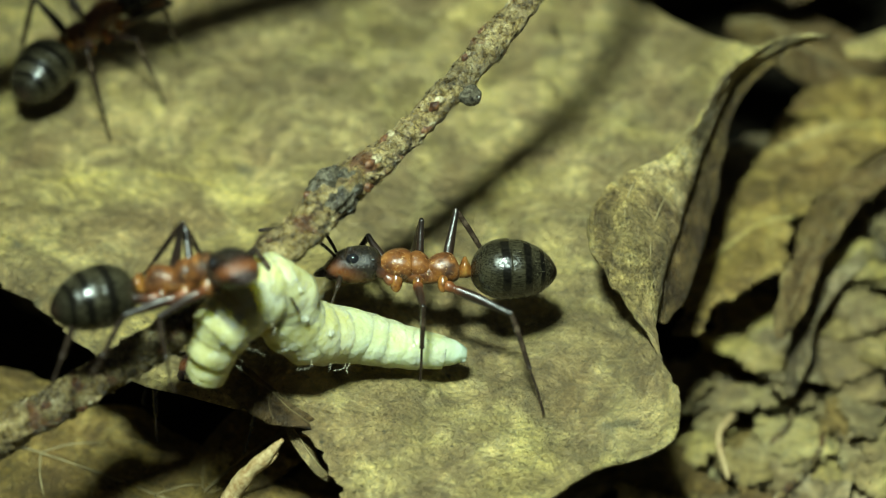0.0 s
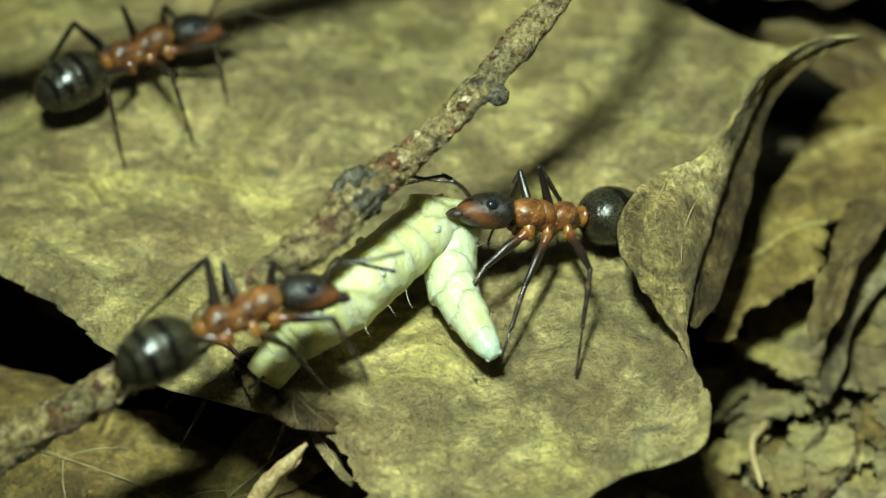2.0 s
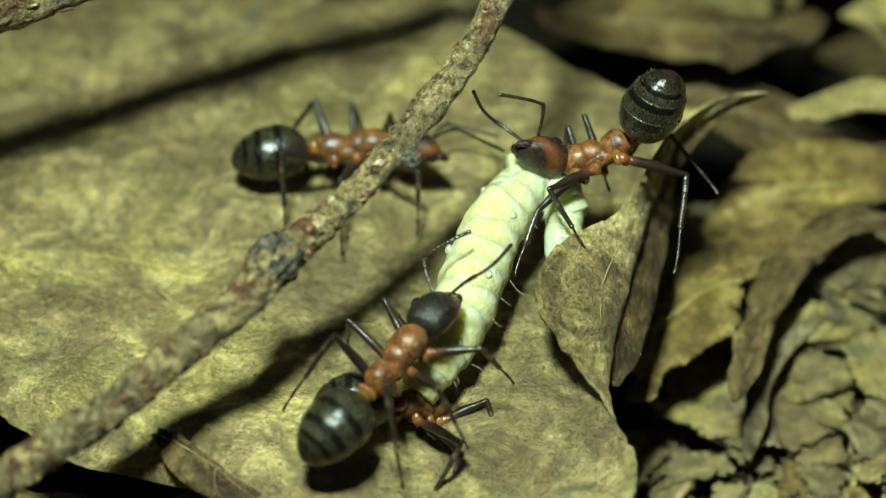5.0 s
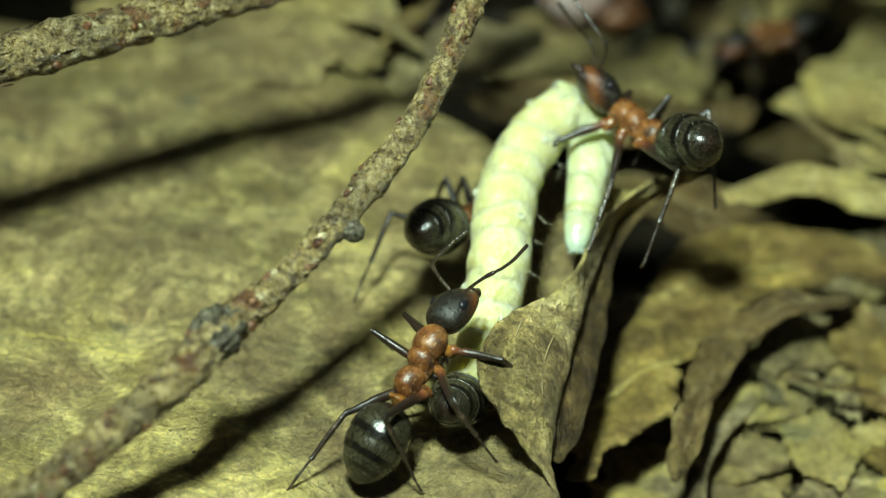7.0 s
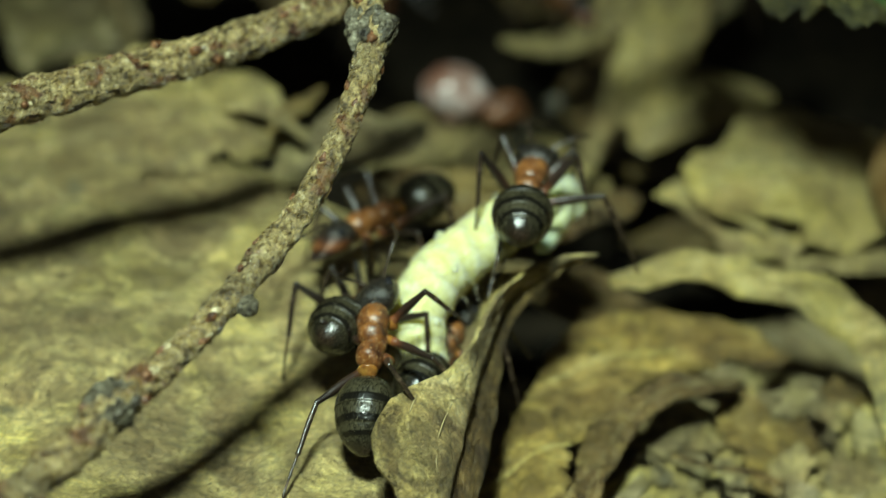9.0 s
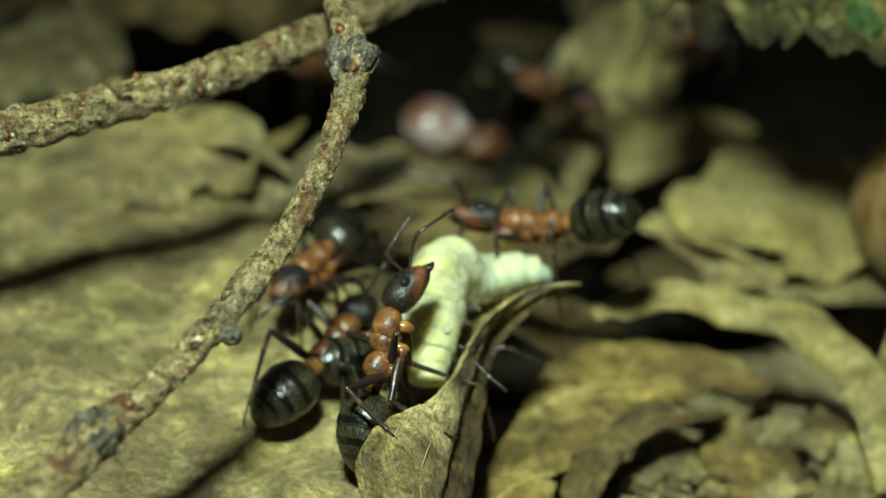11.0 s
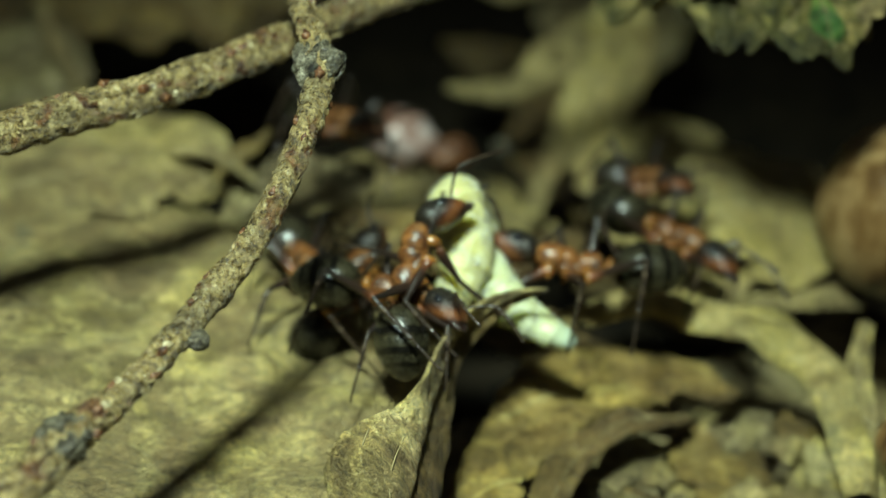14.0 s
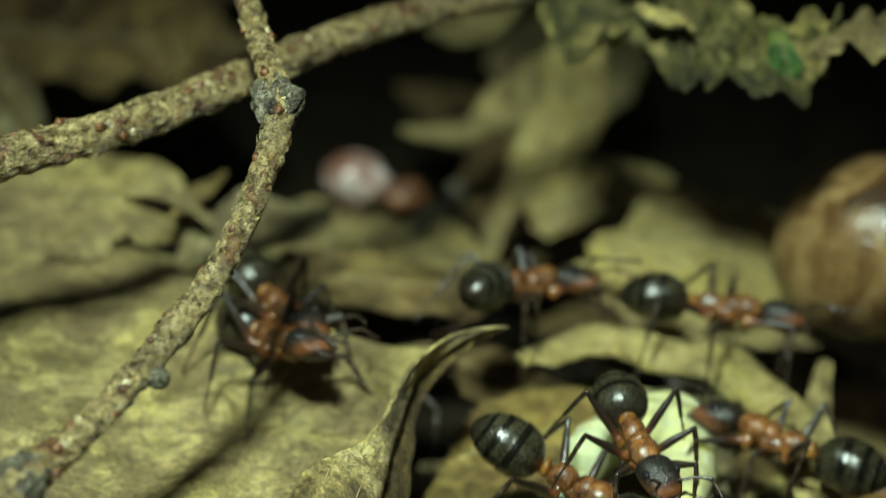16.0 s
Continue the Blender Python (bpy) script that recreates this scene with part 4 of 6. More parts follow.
def gap_bits():
    # brown bits in the gap in front of the large leaf
    rng = random.Random(21)
    for n in range(26):
        x, y = rng.uniform(-17, -4.5), rng.uniform(-9, 0)
        a, length, w = rng.uniform(0, 2 * math.pi), rng.uniform(1.4, 4.0), rng.uniform(0.4, 1.1)
        z, lift = rng.uniform(-7.0, -5.4), rng.uniform(-0.9, 0.9)
        rows = []
        for s, k2 in ((-0.5, 0.25), (-0.2, 0.9), (0.15, 1.0), (0.5, 0.2)):
            rows.append((x + math.cos(a) * length * s, y + math.sin(a) * length * s, z + lift * s, w * k2, w * k2, rng.uniform(-30, 30), rng.uniform(-60, 50), rng.uniform(-60, 50)))
        dead_leaf("broken bit of brown leaf in the gap", rows, (LEAF_BROWN, LEAF_AMBER)[n % 2], 500 + n, n=16, m=12, veins=0, ragged=0.35, crumple=0.2, name="leaf_scrap")


gap_bits()


# ---------------------------------------------------------------- ants
def along(k, stops, axis=0, lo=-1.0, hi=1.0):
    """Colour by place along the part's own axis, in millimetres."""
    sep = k.t.nodes.new("ShaderNodeSeparateXYZ")
    k.link(k.co, sep.inputs[0])
    wob = k.t.nodes.new("ShaderNodeMath")
    wob.operation = "MULTIPLY_ADD"
    k.link(k.noise(3.0, 3), wob.inputs[0])
    wob.inputs[1].default_value = 0.12 * (hi - lo) * 0.3
    if isinstance(axis, tuple):
        dot = k.t.nodes.new("ShaderNodeVectorMath")
        dot.operation = "DOT_PRODUCT"
        k.link(k.co, dot.inputs[0])
        dot.inputs[1].default_value = axis
        k.link(dot.outputs["Value"], wob.inputs[2])
    else:
        k.link(sep.outputs[axis], wob.inputs[2])
    return k.ramp(k.grey(wob.outputs[0], lo, hi), stops)


def gloss(k, fac, lo, hi, smooth, dull):
    """Roughness that follows a value."""
    k.link(k.ramp(fac, [(lo, (smooth,) * 3), (hi, (dull,) * 3)]), k.b.inputs["Roughness"])


k = Mat("ant_red", 0.4, 0.5)
c = k.ramp(k.noise(1.5, 5, 0.65, warp=0.5), [(0.34, (0.035, 0.013, 0.006)), (0.45, (0.115, 0.040, 0.011)), (0.57, (0.20, 0.075, 0.018)), (0.70, (0.30, 0.13, 0.035))])
c = k.mix(k.grey(k.noise(0.9, 3, 0.5), 0.56, 0.66), c, (0.045, 0.020, 0.011))
c = k.mix(k.grey(k.noise(11.0, 3, 0.6), 0.60, 0.72), c, (0.44, 0.27, 0.12))
k.colour(c).bump(k.noise(9, 4, 0.7), 0.012).bump(k.noise(1.8, 2), 0.07)
gloss(k, k.noise(3.5, 4), 0.38, 0.62, 0.27, 0.48)
ANT_RED = k.m
k = Mat("ant_head", 0.3, 0.5)
c = along(k, [(0.10, (0.012, 0.010, 0.008)), (0.36, (0.017, 0.011, 0.008)), (0.50, (0.050, 0.017, 0.008)), (0.70, (0.15, 0.050, 0.014)), (0.84, (0.11, 0.034, 0.010)), (0.94, (0.02, 0.009, 0.006))], (0.62, 0, -1.15), -0.1, 1.35)
c = k.mix(k.grey(k.noise(14, 3, 0.6), 0.60, 0.70), c, (0.10, 0.075, 0.045))
k.colour(c).bump(k.noise(12, 5, 0.7), 0.03)
gloss(k, k.noise(5, 4), 0.36, 0.62, 0.2, 0.42)
ANT_HEAD = k.m
k = Mat("ant_gaster", 0.4, 0.5)
DOWN, BARE = (0.021, 0.0185, 0.0115), (0.0045, 0.004, 0.0032)
bands = [(0.0, (0.05, 0.022, 0.011)), (0.05, (0.014, 0.011, 0.008)), (0.16, DOWN), (0.35, DOWN), (0.37, BARE), (0.445, BARE), (0.47, DOWN), (0.61, DOWN), (0.63, BARE), (0.69, BARE), (0.715, DOWN), (0.80, DOWN), (0.81, BARE), (0.845, BARE), (0.87, (0.018, 0.016, 0.010)), (0.95, (0.012, 0.010, 0.007)), (1.0, (0.016, 0.010, 0.007))]
c = along(k, bands, 0, 0.0, -2.76)
c = k.mix(1.0, c, k.ramp(k.noise(20, 3, 0.6, (0.25, 1, 1)), [(0.36, (0.45, 0.45, 0.43)), (0.66, (2.0, 1.95, 1.75))]), "MULTIPLY")
c = k.mix(1.0, c, k.ramp(k.noise(1.3, 3), [(0.36, (0.6, 0.6, 0.6)), (0.64, (1.3, 1.28, 1.2))]), "MULTIPLY")
k.colour(c).bump(k.noise(22, 2, 0.5, (0.3, 1, 1)), 0.008).bump(k.noise(2.0, 3), 0.05)
k.link(k.ramp(c, [(0.003, (0.18,) * 3), (0.03, (0.36,) * 3)]), k.b.inputs["Roughness"])
ANT_GASTER = k.m
k = Mat("ant_leg", 0.3, 0.6)
c = along(k, [(0.0, (0.26, 0.085, 0.022)), (0.16, (0.10, 0.032, 0.012)), (0.36, (0.022, 0.011, 0.007)), (1.0, (0.012, 0.008, 0.006))], 0, 0.0, 2.0)
k.colour(c).bump(k.noise(18, 2), 0.012)
ANT_LEG = k.m
k = Mat("ant_shin", 0.26, 0.7)
k.colour(k.ramp(k.noise(3), [(0.3, (0.012, 0.008, 0.006)), (0.55, (0.030, 0.019, 0.012)), (0.75, (0.10, 0.07, 0.045))])).bump(k.noise(18, 2), 0.012)
ANT_SHIN = k.m
k = Mat("ant_coxa", 0.25, 0.6)
k.colour(k.ramp(k.noise(2.5), [(0.33, (0.07, 0.025, 0.009)), (0.5, (0.21, 0.085, 0.018)), (0.68, (0.36, 0.18, 0.040))]))
k.set(Subsurface_Weight=0.3, Subsurface_Radius=(0.3, 0.15, 0.05), Subsurface_Scale=0.001)
ANT_COXA = k.m
k = Mat("ant_bristle", 0.3, 0.6)
k.colour((0.46, 0.40, 0.26))
BRISTLE = k.m
k = Mat("ant_eye", 0.1, 0.8)
k.colour((0.010, 0.010, 0.012))
ANT_EYE = k.m

MESHES = {}


def piece(key, name, maker, material, parent, label=""):
    """A part whose mesh is made once and shared by all ants."""
    if key not in MESHES:
        ob = part(name, maker(), material, parent, label)
        MESHES[key] = ob.data
        return ob
    ob = new(name, MESHES[key])
    ob.parent = parent
    return tagged(ob, label)


def shaped(profile, sides=22, flat=1.0):
    """A body turned about the x axis: rows of x, half height, half width, rise."""
    st = spline(profile, len(profile) * 5)
    bm = bmesh.new()
    rings = []
    for x, h, w, rise in st:
        rings.append([bm.verts.new((x, max(w, 0.01) * math.cos(a), rise + max(h, 0.01) * math.sin(a) * (flat if math.sin(a) < 0 else 1))) for a in np.linspace(0, 2 * math.pi, sides, endpoint=False)])
    for a, b in zip(rings, rings[1:]):
        for j in range(sides):
            bm.faces.new((a[j], a[(j + 1) % sides], b[(j + 1) % sides], b[j]))
    bm.faces.new(rings[0][::-1])
    bm.faces.new(rings[-1])
    bmesh.ops.recalc_face_normals(bm, faces=bm.faces)
    return bm


def head_mesh():
    return shaped([(-0.08, 0.16, 0.24, 0.02), (0.06, 0.42, 0.56, 0.03), (0.34, 0.56, 0.71, 0.03), (0.78, 0.60, 0.73, 0.0), (1.16, 0.54, 0.68, -0.04), (1.44, 0.43, 0.59, -0.10), (1.64, 0.30, 0.47, -0.16), (1.75, 0.18, 0.32, -0.19), (1.79, 0.08, 0.18, -0.20)], 28)


def gaster_mesh():
    # four overlapping plates, each with a low step at its hind edge
    rows = [(0.0, 0.10, 0.11, 0.0), (-0.06, 0.30, 0.32, 0.02), (-0.16, 0.50, 0.53, 0.04), (-0.34, 0.70, 0.74, 0.06), (-0.62, 0.86, 0.90, 0.07), (-0.92, 0.935, 0.975, 0.07), (-1.14, 0.955, 0.995, 0.06), (-1.18, 0.945, 0.985, 0.06), (-1.20, 0.915, 0.955, 0.06), (-1.45, 0.915, 0.95, 0.05), (-1.70, 0.865, 0.90, 0.03), (-1.80, 0.835, 0.865, 0.02), (-1.825, 0.80, 0.83, 0.02), (-2.00, 0.735, 0.765, 0.0), (-2.18, 0.63, 0.655, -0.02), (-2.205, 0.595, 0.62, -0.02), (-2.34, 0.49, 0.51, -0.04), (-2.46, 0.35, 0.37, -0.06), (-2.55, 0.20, 0.22, -0.08), (-2.60, 0.07, 0.08, -0.09)]
    return shaped([(x * 1.06, h * 1.03, w * 1.06, rise) for x, h, w, rise in rows], 32)


def bristle_mesh():
    rng = random.Random(3)
    bm = bmesh.new()
    for n in range(110):
        x = rng.uniform(-2.5, -0.3)
        w = rng.uniform(0, 2 * math.pi)
        r = 1.02 * math.sqrt(max(0.02, 1 - ((x + 1.15) / 1.52) ** 2))
        d = Vector((-1.1, math.cos(w), math.sin(w))).normalized()
        p = Vector((x, r * 0.96 * math.cos(w), 0.03 + r * 0.94 * math.sin(w)))
        side = d.cross(Vector((1, 0, 0.3))).normalized() * 0.004
        up = d.cross(side).normalized() * 0.004
        tip = bm.verts.new(p + d * rng.uniform(0.06, 0.15))
        foot = [bm.verts.new(p + q) for q in (side, up - side * 0.5, -up - side * 0.5)]
        for j in range(3):
            bm.faces.new((foot[j], foot[(j + 1) % 3], tip))
    return bm


def femur_mesh(length):
    return lambda: shaped([(-0.05, 0.10, 0.10, 0), (0.12, 0.19, 0.17, 0), (0.35, 0.13, 0.12, 0), (0.45, 0.16, 0.14, 0), (length * 0.5, 0.17, 0.14, 0.02), (length * 0.85, 0.11, 0.10, 0), (length, 0.10, 0.09, 0), (length + 0.06, 0.05, 0.05, 0)], 10)


def shin_mesh(length):
    a = length * 0.55
    return lambda: shaped([(-0.06, 0.05, 0.05, 0), (0.0, 0.09, 0.08, 0), (a * 0.4, 0.10, 0.09, 0.02), (a * 0.9, 0.085, 0.075, 0), (a, 0.10, 0.09, 0), (a + 0.08, 0.045, 0.045, 0), (a + 0.4 * (length - a), 0.045, 0.045, 0.01), (a + 0.45 * (length - a), 0.055, 0.055, 0.01), (a + 0.75 * (length - a), 0.04, 0.04, 0.0), (length, 0.05, 0.05, -0.03), (length + 0.10, 0.02, 0.03, -0.09)], 8)


def antenna_mesh(sgn):
    def make():
        stem = [(0, 0, 0), (0.25, 0.30 * sgn, 0.22), (0.55, 0.62 * sgn, 0.42), (0.85, 0.86 * sgn, 0.50)]
        lash = spline([(0.85, 0.86 * sgn, 0.50), (1.25, 0.90 * sgn, 0.36), (1.75, 0.82 * sgn, 0.18), (2.25, 0.66 * sgn, 0.02), (2.60, 0.53 * sgn, -0.10)], 25)
        pts = stem + [tuple(p) for p in lash[1:]]
        radii = [0.05, 0.055, 0.06, 0.078] + [(0.048 if i % 2 else 0.060) * (1 + 0.008 * i) for i in range(23)] + [0.03]
        return tube(pts, radii, 8, 0.03, 6, steps=110)

    return make


# attachment, foot of the stance, lengths of thigh and shin with foot
LEGS = []
for side in (1, -1):
    LEGS.append((Vector((0.85, 0.36 * side, -0.42)), Vector((2.55, 1.75 * side, -1.75)), 1.75, 2.25))
    LEGS.append((Vector((0.10, 0.42 * side, -0.50)), Vector((0.20, 2.75 * side, -1.75)), 1.95, 2.55))
    LEGS.append((Vector((-0.75, 0.40 * side, -0.46)), Vector((-2.7, 2.45 * side, -1.75)), 2.30, 3.30))
NECK, WAIST = Vector((1.30, 0, 0.08)), Vector((-1.55, 0, -0.12))


def build_ant(label, size=0.92):
    ant = thing("ant", label, "ant", "wood ants")
    ant.scale = (size, size, size)
    a = {"thing": ant, "size": size, "legs": [], "feelers": []}
    piece("pronotum", "pronotum", lambda: shaped([(1.38, 0.05, 0.08, 0.10), (1.30, 0.20, 0.26, 0.10), (1.12, 0.38, 0.44, 0.10), (0.86, 0.50, 0.55, 0.10), (0.58, 0.53, 0.57, 0.09), (0.36, 0.47, 0.52, 0.07), (0.26, 0.38, 0.44, 0.05)], 22), ANT_RED, ant)
    piece("mesonotum", "mesonotum", lambda: shaped([(0.40, 0.30, 0.36, 0.06), (0.30, 0.44, 0.46, 0.08), (0.12, 0.49, 0.48, 0.07), (-0.10, 0.44, 0.43, 0.03), (-0.24, 0.34, 0.36, -0.02), (-0.32, 0.24, 0.28, -0.05)], 20), ANT_RED, ant)
    piece("propodeum", "propodeum", lambda: shaped([(-0.16, 0.22, 0.26, -0.04), (-0.26, 0.34, 0.36, -0.02), (-0.48, 0.45, 0.44, 0.02), (-0.80, 0.49, 0.46, 0.04), (-1.02, 0.43, 0.42, 0.0), (-1.16, 0.28, 0.32, -0.08), (-1.22, 0.14, 0.18, -0.12)], 20), ANT_RED, ant)
    piece("neck", "neck", lambda: lump((1.30, 0, 0.06), (0.20, 0.19, 0.17), (0, 0, 0), 0.05, 1, 4, 10, 8), ANT_RED, ant)
    piece("scale", "petiole_scale", lambda: shaped([(-1.16, 0.12, 0.14, -0.16), (-1.24, 0.24, 0.26, -0.05), (-1.32, 0.33, 0.34, 0.04), (-1.42, 0.34, 0.34, 0.05), (-1.50, 0.25, 0.26, -0.02), (-1.60, 0.13, 0.14, -0.10)], 16), ANT_COXA, ant)
    piece("flank", "flank", lambda: lump((0.02, 0, -0.17), (1.10, 0.44, 0.34), (0, 0, 0), 0.10, 1.4, 6, 20, 14), ANT_RED, ant)
    head = a["head"] = piece("head", "head", head_mesh, ANT_HEAD, ant, "black and reddish-brown glossy head")
    for s in (1, -1):
        piece("eye%d" % s, "eye", lambda: lump((0.80, 0.60 * s, 0.24), (0.23, 0.15, 0.20), (0, 0, 0), 0, 1, 0, 12, 8), ANT_EYE, head, "glossy black eye")
        piece("jaw%d" % s, "mandible", lambda: tube([(1.52, 0.22 * s, -0.18), (1.78, 0.26 * s, -0.24), (2.00, 0.13 * s, -0.30), (2.08, 0.0, -0.33)], [0.13, 0.14, 0.09, 0.02], 8, 0.05, 3, steps=14), ANT_HEAD, head)
        f = piece("feeler%d" % s, "antenna", antenna_mesh(s), ANT_SHIN, head)
        a["feelers"].append((f, s))
    a["gaster"] = gaster = piece("gaster", "gaster", gaster_mesh, ANT_GASTER, ant, "black banded glossy abdomen")
    tagged(piece("bristles", "bristles", bristle_mesh, BRISTLE, gaster, "fine pale bristles"), kind="stuff")
    for i, (at, foot, l1, l2) in enumerate(LEGS):
        piece("coxa%d" % i, "coxa", lambda: lump(at * 0.92 + Vector((0, 0, 0.03)), (0.21, 0.19, 0.38) if abs(at.x - 0.85) < 0.1 else (0.17, 0.17, 0.32), (18 if at.y > 0 else -18, 0, 0), 0.06, 1.4, i, 12, 8), ANT_COXA, ant)
        femur = piece("femur%g" % l1, "leg", femur_mesh(l1), ANT_LEG, ant)
        shin = piece("shin%g" % l2, "shin", shin_mesh(l2), ANT_SHIN, femur)
        a["legs"].append((femur, shin))
    return a


def hermite(times, values, t):
    """A smooth value at t through uneven times."""
    v = np.array(values, float)
    i = int(np.clip(np.searchsorted(times, t, "right") - 1, 0, len(times) - 2))

    def slope(j):
        if j in (0, len(times) - 1):
            k2 = min(j, len(times) - 2)
            return (v[k2 + 1] - v[k2]) / (times[k2 + 1] - times[k2]) * 0.5
        a = (v[j] - v[j - 1]) / (times[j] - times[j - 1])
        b = (v[j + 1] - v[j]) / (times[j + 1] - times[j])
        return np.where(a * b > 0, 2 * a * b / np.where(a + b == 0, 1, a + b), 0.0)

    h = times[i + 1] - times[i]
    s = (t - times[i]) / h
    return (2 * s**3 - 3 * s * s + 1) * v[i] + (s**3 - 2 * s * s + s) * h * slope(i) + (3 * s * s - 2 * s**3) * v[i + 1] + (s**3 - s * s) * h * slope(i + 1)


def put(turn, at):
    m = turn.copy()
    m.translation = at * MM
    return m


# the litter slopes, so the ants stand leaning away
LEAN = Vector((0, 0.62, 0.78))


class Track:
    """The places of an ant's thorax, head and abdomen, time by time, in millimetres."""

    def __init__(self, ant):
        self.ant, self.rows, self.feet, self.leans = ant, [], {}, [(0, LEAN)]

    def at(self, t, thorax, head, gaster):
        self.rows.append((t, thorax, head, gaster))

    def lean(self, t, *up):
        self.leans.append((t, Vector(up)))

    def foot(self, t, leg, place):
        self.feet[(t, leg)] = Vector(place)

    def go(self):
        times = [r[0] for r in self.rows]
        values = [[*r[1], *r[2], *r[3]] for r in self.rows]
        steps = np.arange(0, 16.01, 0.25)
        body, head, gast = [], [], []
        legs = [([], []) for _ in LEGS]
        planted = [None] * 6
        seed = sum(ord(c3) for c3 in self.ant["thing"].name)
        for n, t in enumerate(steps):
            v = hermite(times, values, min(max(t, times[0]), times[-1]))
            th, hd, ga = Vector(v[:3]), Vector(v[3:6]), Vector(v[6:])
            way = (hd - th).normalized() * 0.4 + (th - ga).normalized() * 0.6
            up = Vector([np.interp(t, [r[0] for r in self.leans], [r[1][a] for r in self.leans]) for a in range(3)])
            turn = frame_of(way, up)
            m = put(turn, th)
            body.append((t, m))
            inv = turn.inverted()
            big = self.ant["size"]
            lh, lg = inv @ (hd - th) / big, inv @ (ga - th) / big
            head.append((t, put(frame_of((lh - NECK).normalized() + lh.normalized(), Vector((0, 0, 1))), NECK)))
            gast.append((t, put(frame_of((WAIST - lg).normalized() * 0.7 - lg.normalized(), Vector((0, 0, 1))), WAIST)))
            for i, (at, stance, l1, l2) in enumerate(LEGS):
                fixed = self.feet.get((round(float(t), 2), i))
                want = turn @ (stance * big) + th
                want.z = th.z - 1.75 * big + 0.12 * math.sin(i * 2.1 + seed)
                want += Vector((0.35 * math.sin(seed + i * 1.7), 0.35 * math.cos(seed * 2 + i), 0))
                if fixed is not None:
                    planted[i] = fixed
                elif planted[i] is None or (planted[i] - want).length > (0.9 if (n + i) % 2 else 1.6):
                    planted[i] = want
                f = inv @ (planted[i] - th) / big
                d = f - at
                reach = min(max(d.length, 0.6), (l1 + l2) * 0.985)
                d = d.normalized() * reach
                c2 = (l1 * l1 + reach * reach - l2 * l2) / (2 * l1 * reach)
                ang = math.acos(max(-1, min(1, c2)))
                out = Vector((d.x * 0.3, d.y, 0)).normalized() if abs(d.y) + abs(d.x) > 1e-4 else Vector((0, 1, 0))
                up = (Vector((0, 0, 1)) + 0.35 * out)
                side = d.cross(up).normalized()
                over = side.cross(d).normalized()
                way1 = d.normalized() * math.cos(ang) + over * math.sin(ang)
                knee = at + way1 * l1
                way2 = (at + d - knee).normalized()
                y = -side
                r1 = Matrix((way1, y, way1.cross(y))).transposed().to_4x4()
                r2 = Matrix((way2, y, way2.cross(y))).transposed().to_4x4()
                legs[i][0].append((t, put(r1, at)))
                legs[i][1].append((t, put(r1.inverted() @ r2, Vector((l1, 0, 0)))))
        walk(self.ant["thing"], body)
        walk(self.ant["head"], head)
        walk(self.ant["gaster"], gast)
        for (femur, shin), (one, two) in zip(self.ant["legs"], legs):
            walk(femur, one)
            walk(shin, two)
        for f, s in self.ant["feelers"]:
            walk(f, [(t, put(Euler((radians(8 * math.sin(t * 2.2 + s)), radians(-10 + 14 * math.sin(t * 1.7 + s * 1.3 + seed)), radians(s * (2 + 16 * math.sin(t * 2.6 + seed + s))))).to_matrix().to_4x4(), Vector((1.34, 0.24 * s, 0.24)))) for t in np.arange(0, 16.01, 0.5)])


# ---------------------------------------------------------------- larva
k = Mat("larva_skin", 0.42, 0.35)
c = k.ramp(k.noise(0.7, 4), [(0.33, (0.46, 0.42, 0.165)), (0.5, (0.55, 0.525, 0.265)), (0.68, (0.63, 0.615, 0.385))])
c = k.mix(k.grey(k.noise(3.2, 3, 0.5), 0.62, 0.72), c, (0.62, 0.62, 0.40))
k.colour(c).bump(k.noise(1.1, 3), 0.12).bump(k.noise(4.5, 3, 0.5), 0.05)
k.set(Subsurface_Weight=0.8, Subsurface_Radius=(1.1, 1.0, 0.45), Subsurface_Scale=0.001)
SKIN = k.m
k = Mat("larva_tip", 0.22, 0.5)
k.colour(along(k, [(0.0, (0.50, 0.48, 0.20)), (0.5, (0.47, 0.50, 0.29)), (1.0, (0.42, 0.50, 0.39))], 0, -0.8, 0.9)).bump(k.noise(1.1, 3), 0.2)
k.set(Subsurface_Weight=0.5, Subsurface_Radius=(1.0, 1.0, 0.7), Subsurface_Scale=0.001)
TIP = k.m
k = Mat("larva_hair", 0.4, 0.4)
k.colour((0.72, 0.66, 0.48))
HAIR = k.m

k = Mat("larva_skin_pale", 0.38, 0.4)
k.colour(k.ramp(k.noise(0.9, 4), [(0.35, (0.45, 0.45, 0.22)), (0.5, (0.52, 0.54, 0.31)), (0.66, (0.56, 0.60, 0.40))])).bump(k.noise(1.1, 3), 0.14).bump(k.noise(4.5, 3, 0.5), 0.05)
k.set(Subsurface_Weight=0.8, Subsurface_Radius=(1.0, 1.0, 0.6), Subsurface_Scale=0.001)
SKIN_PALE = k.m

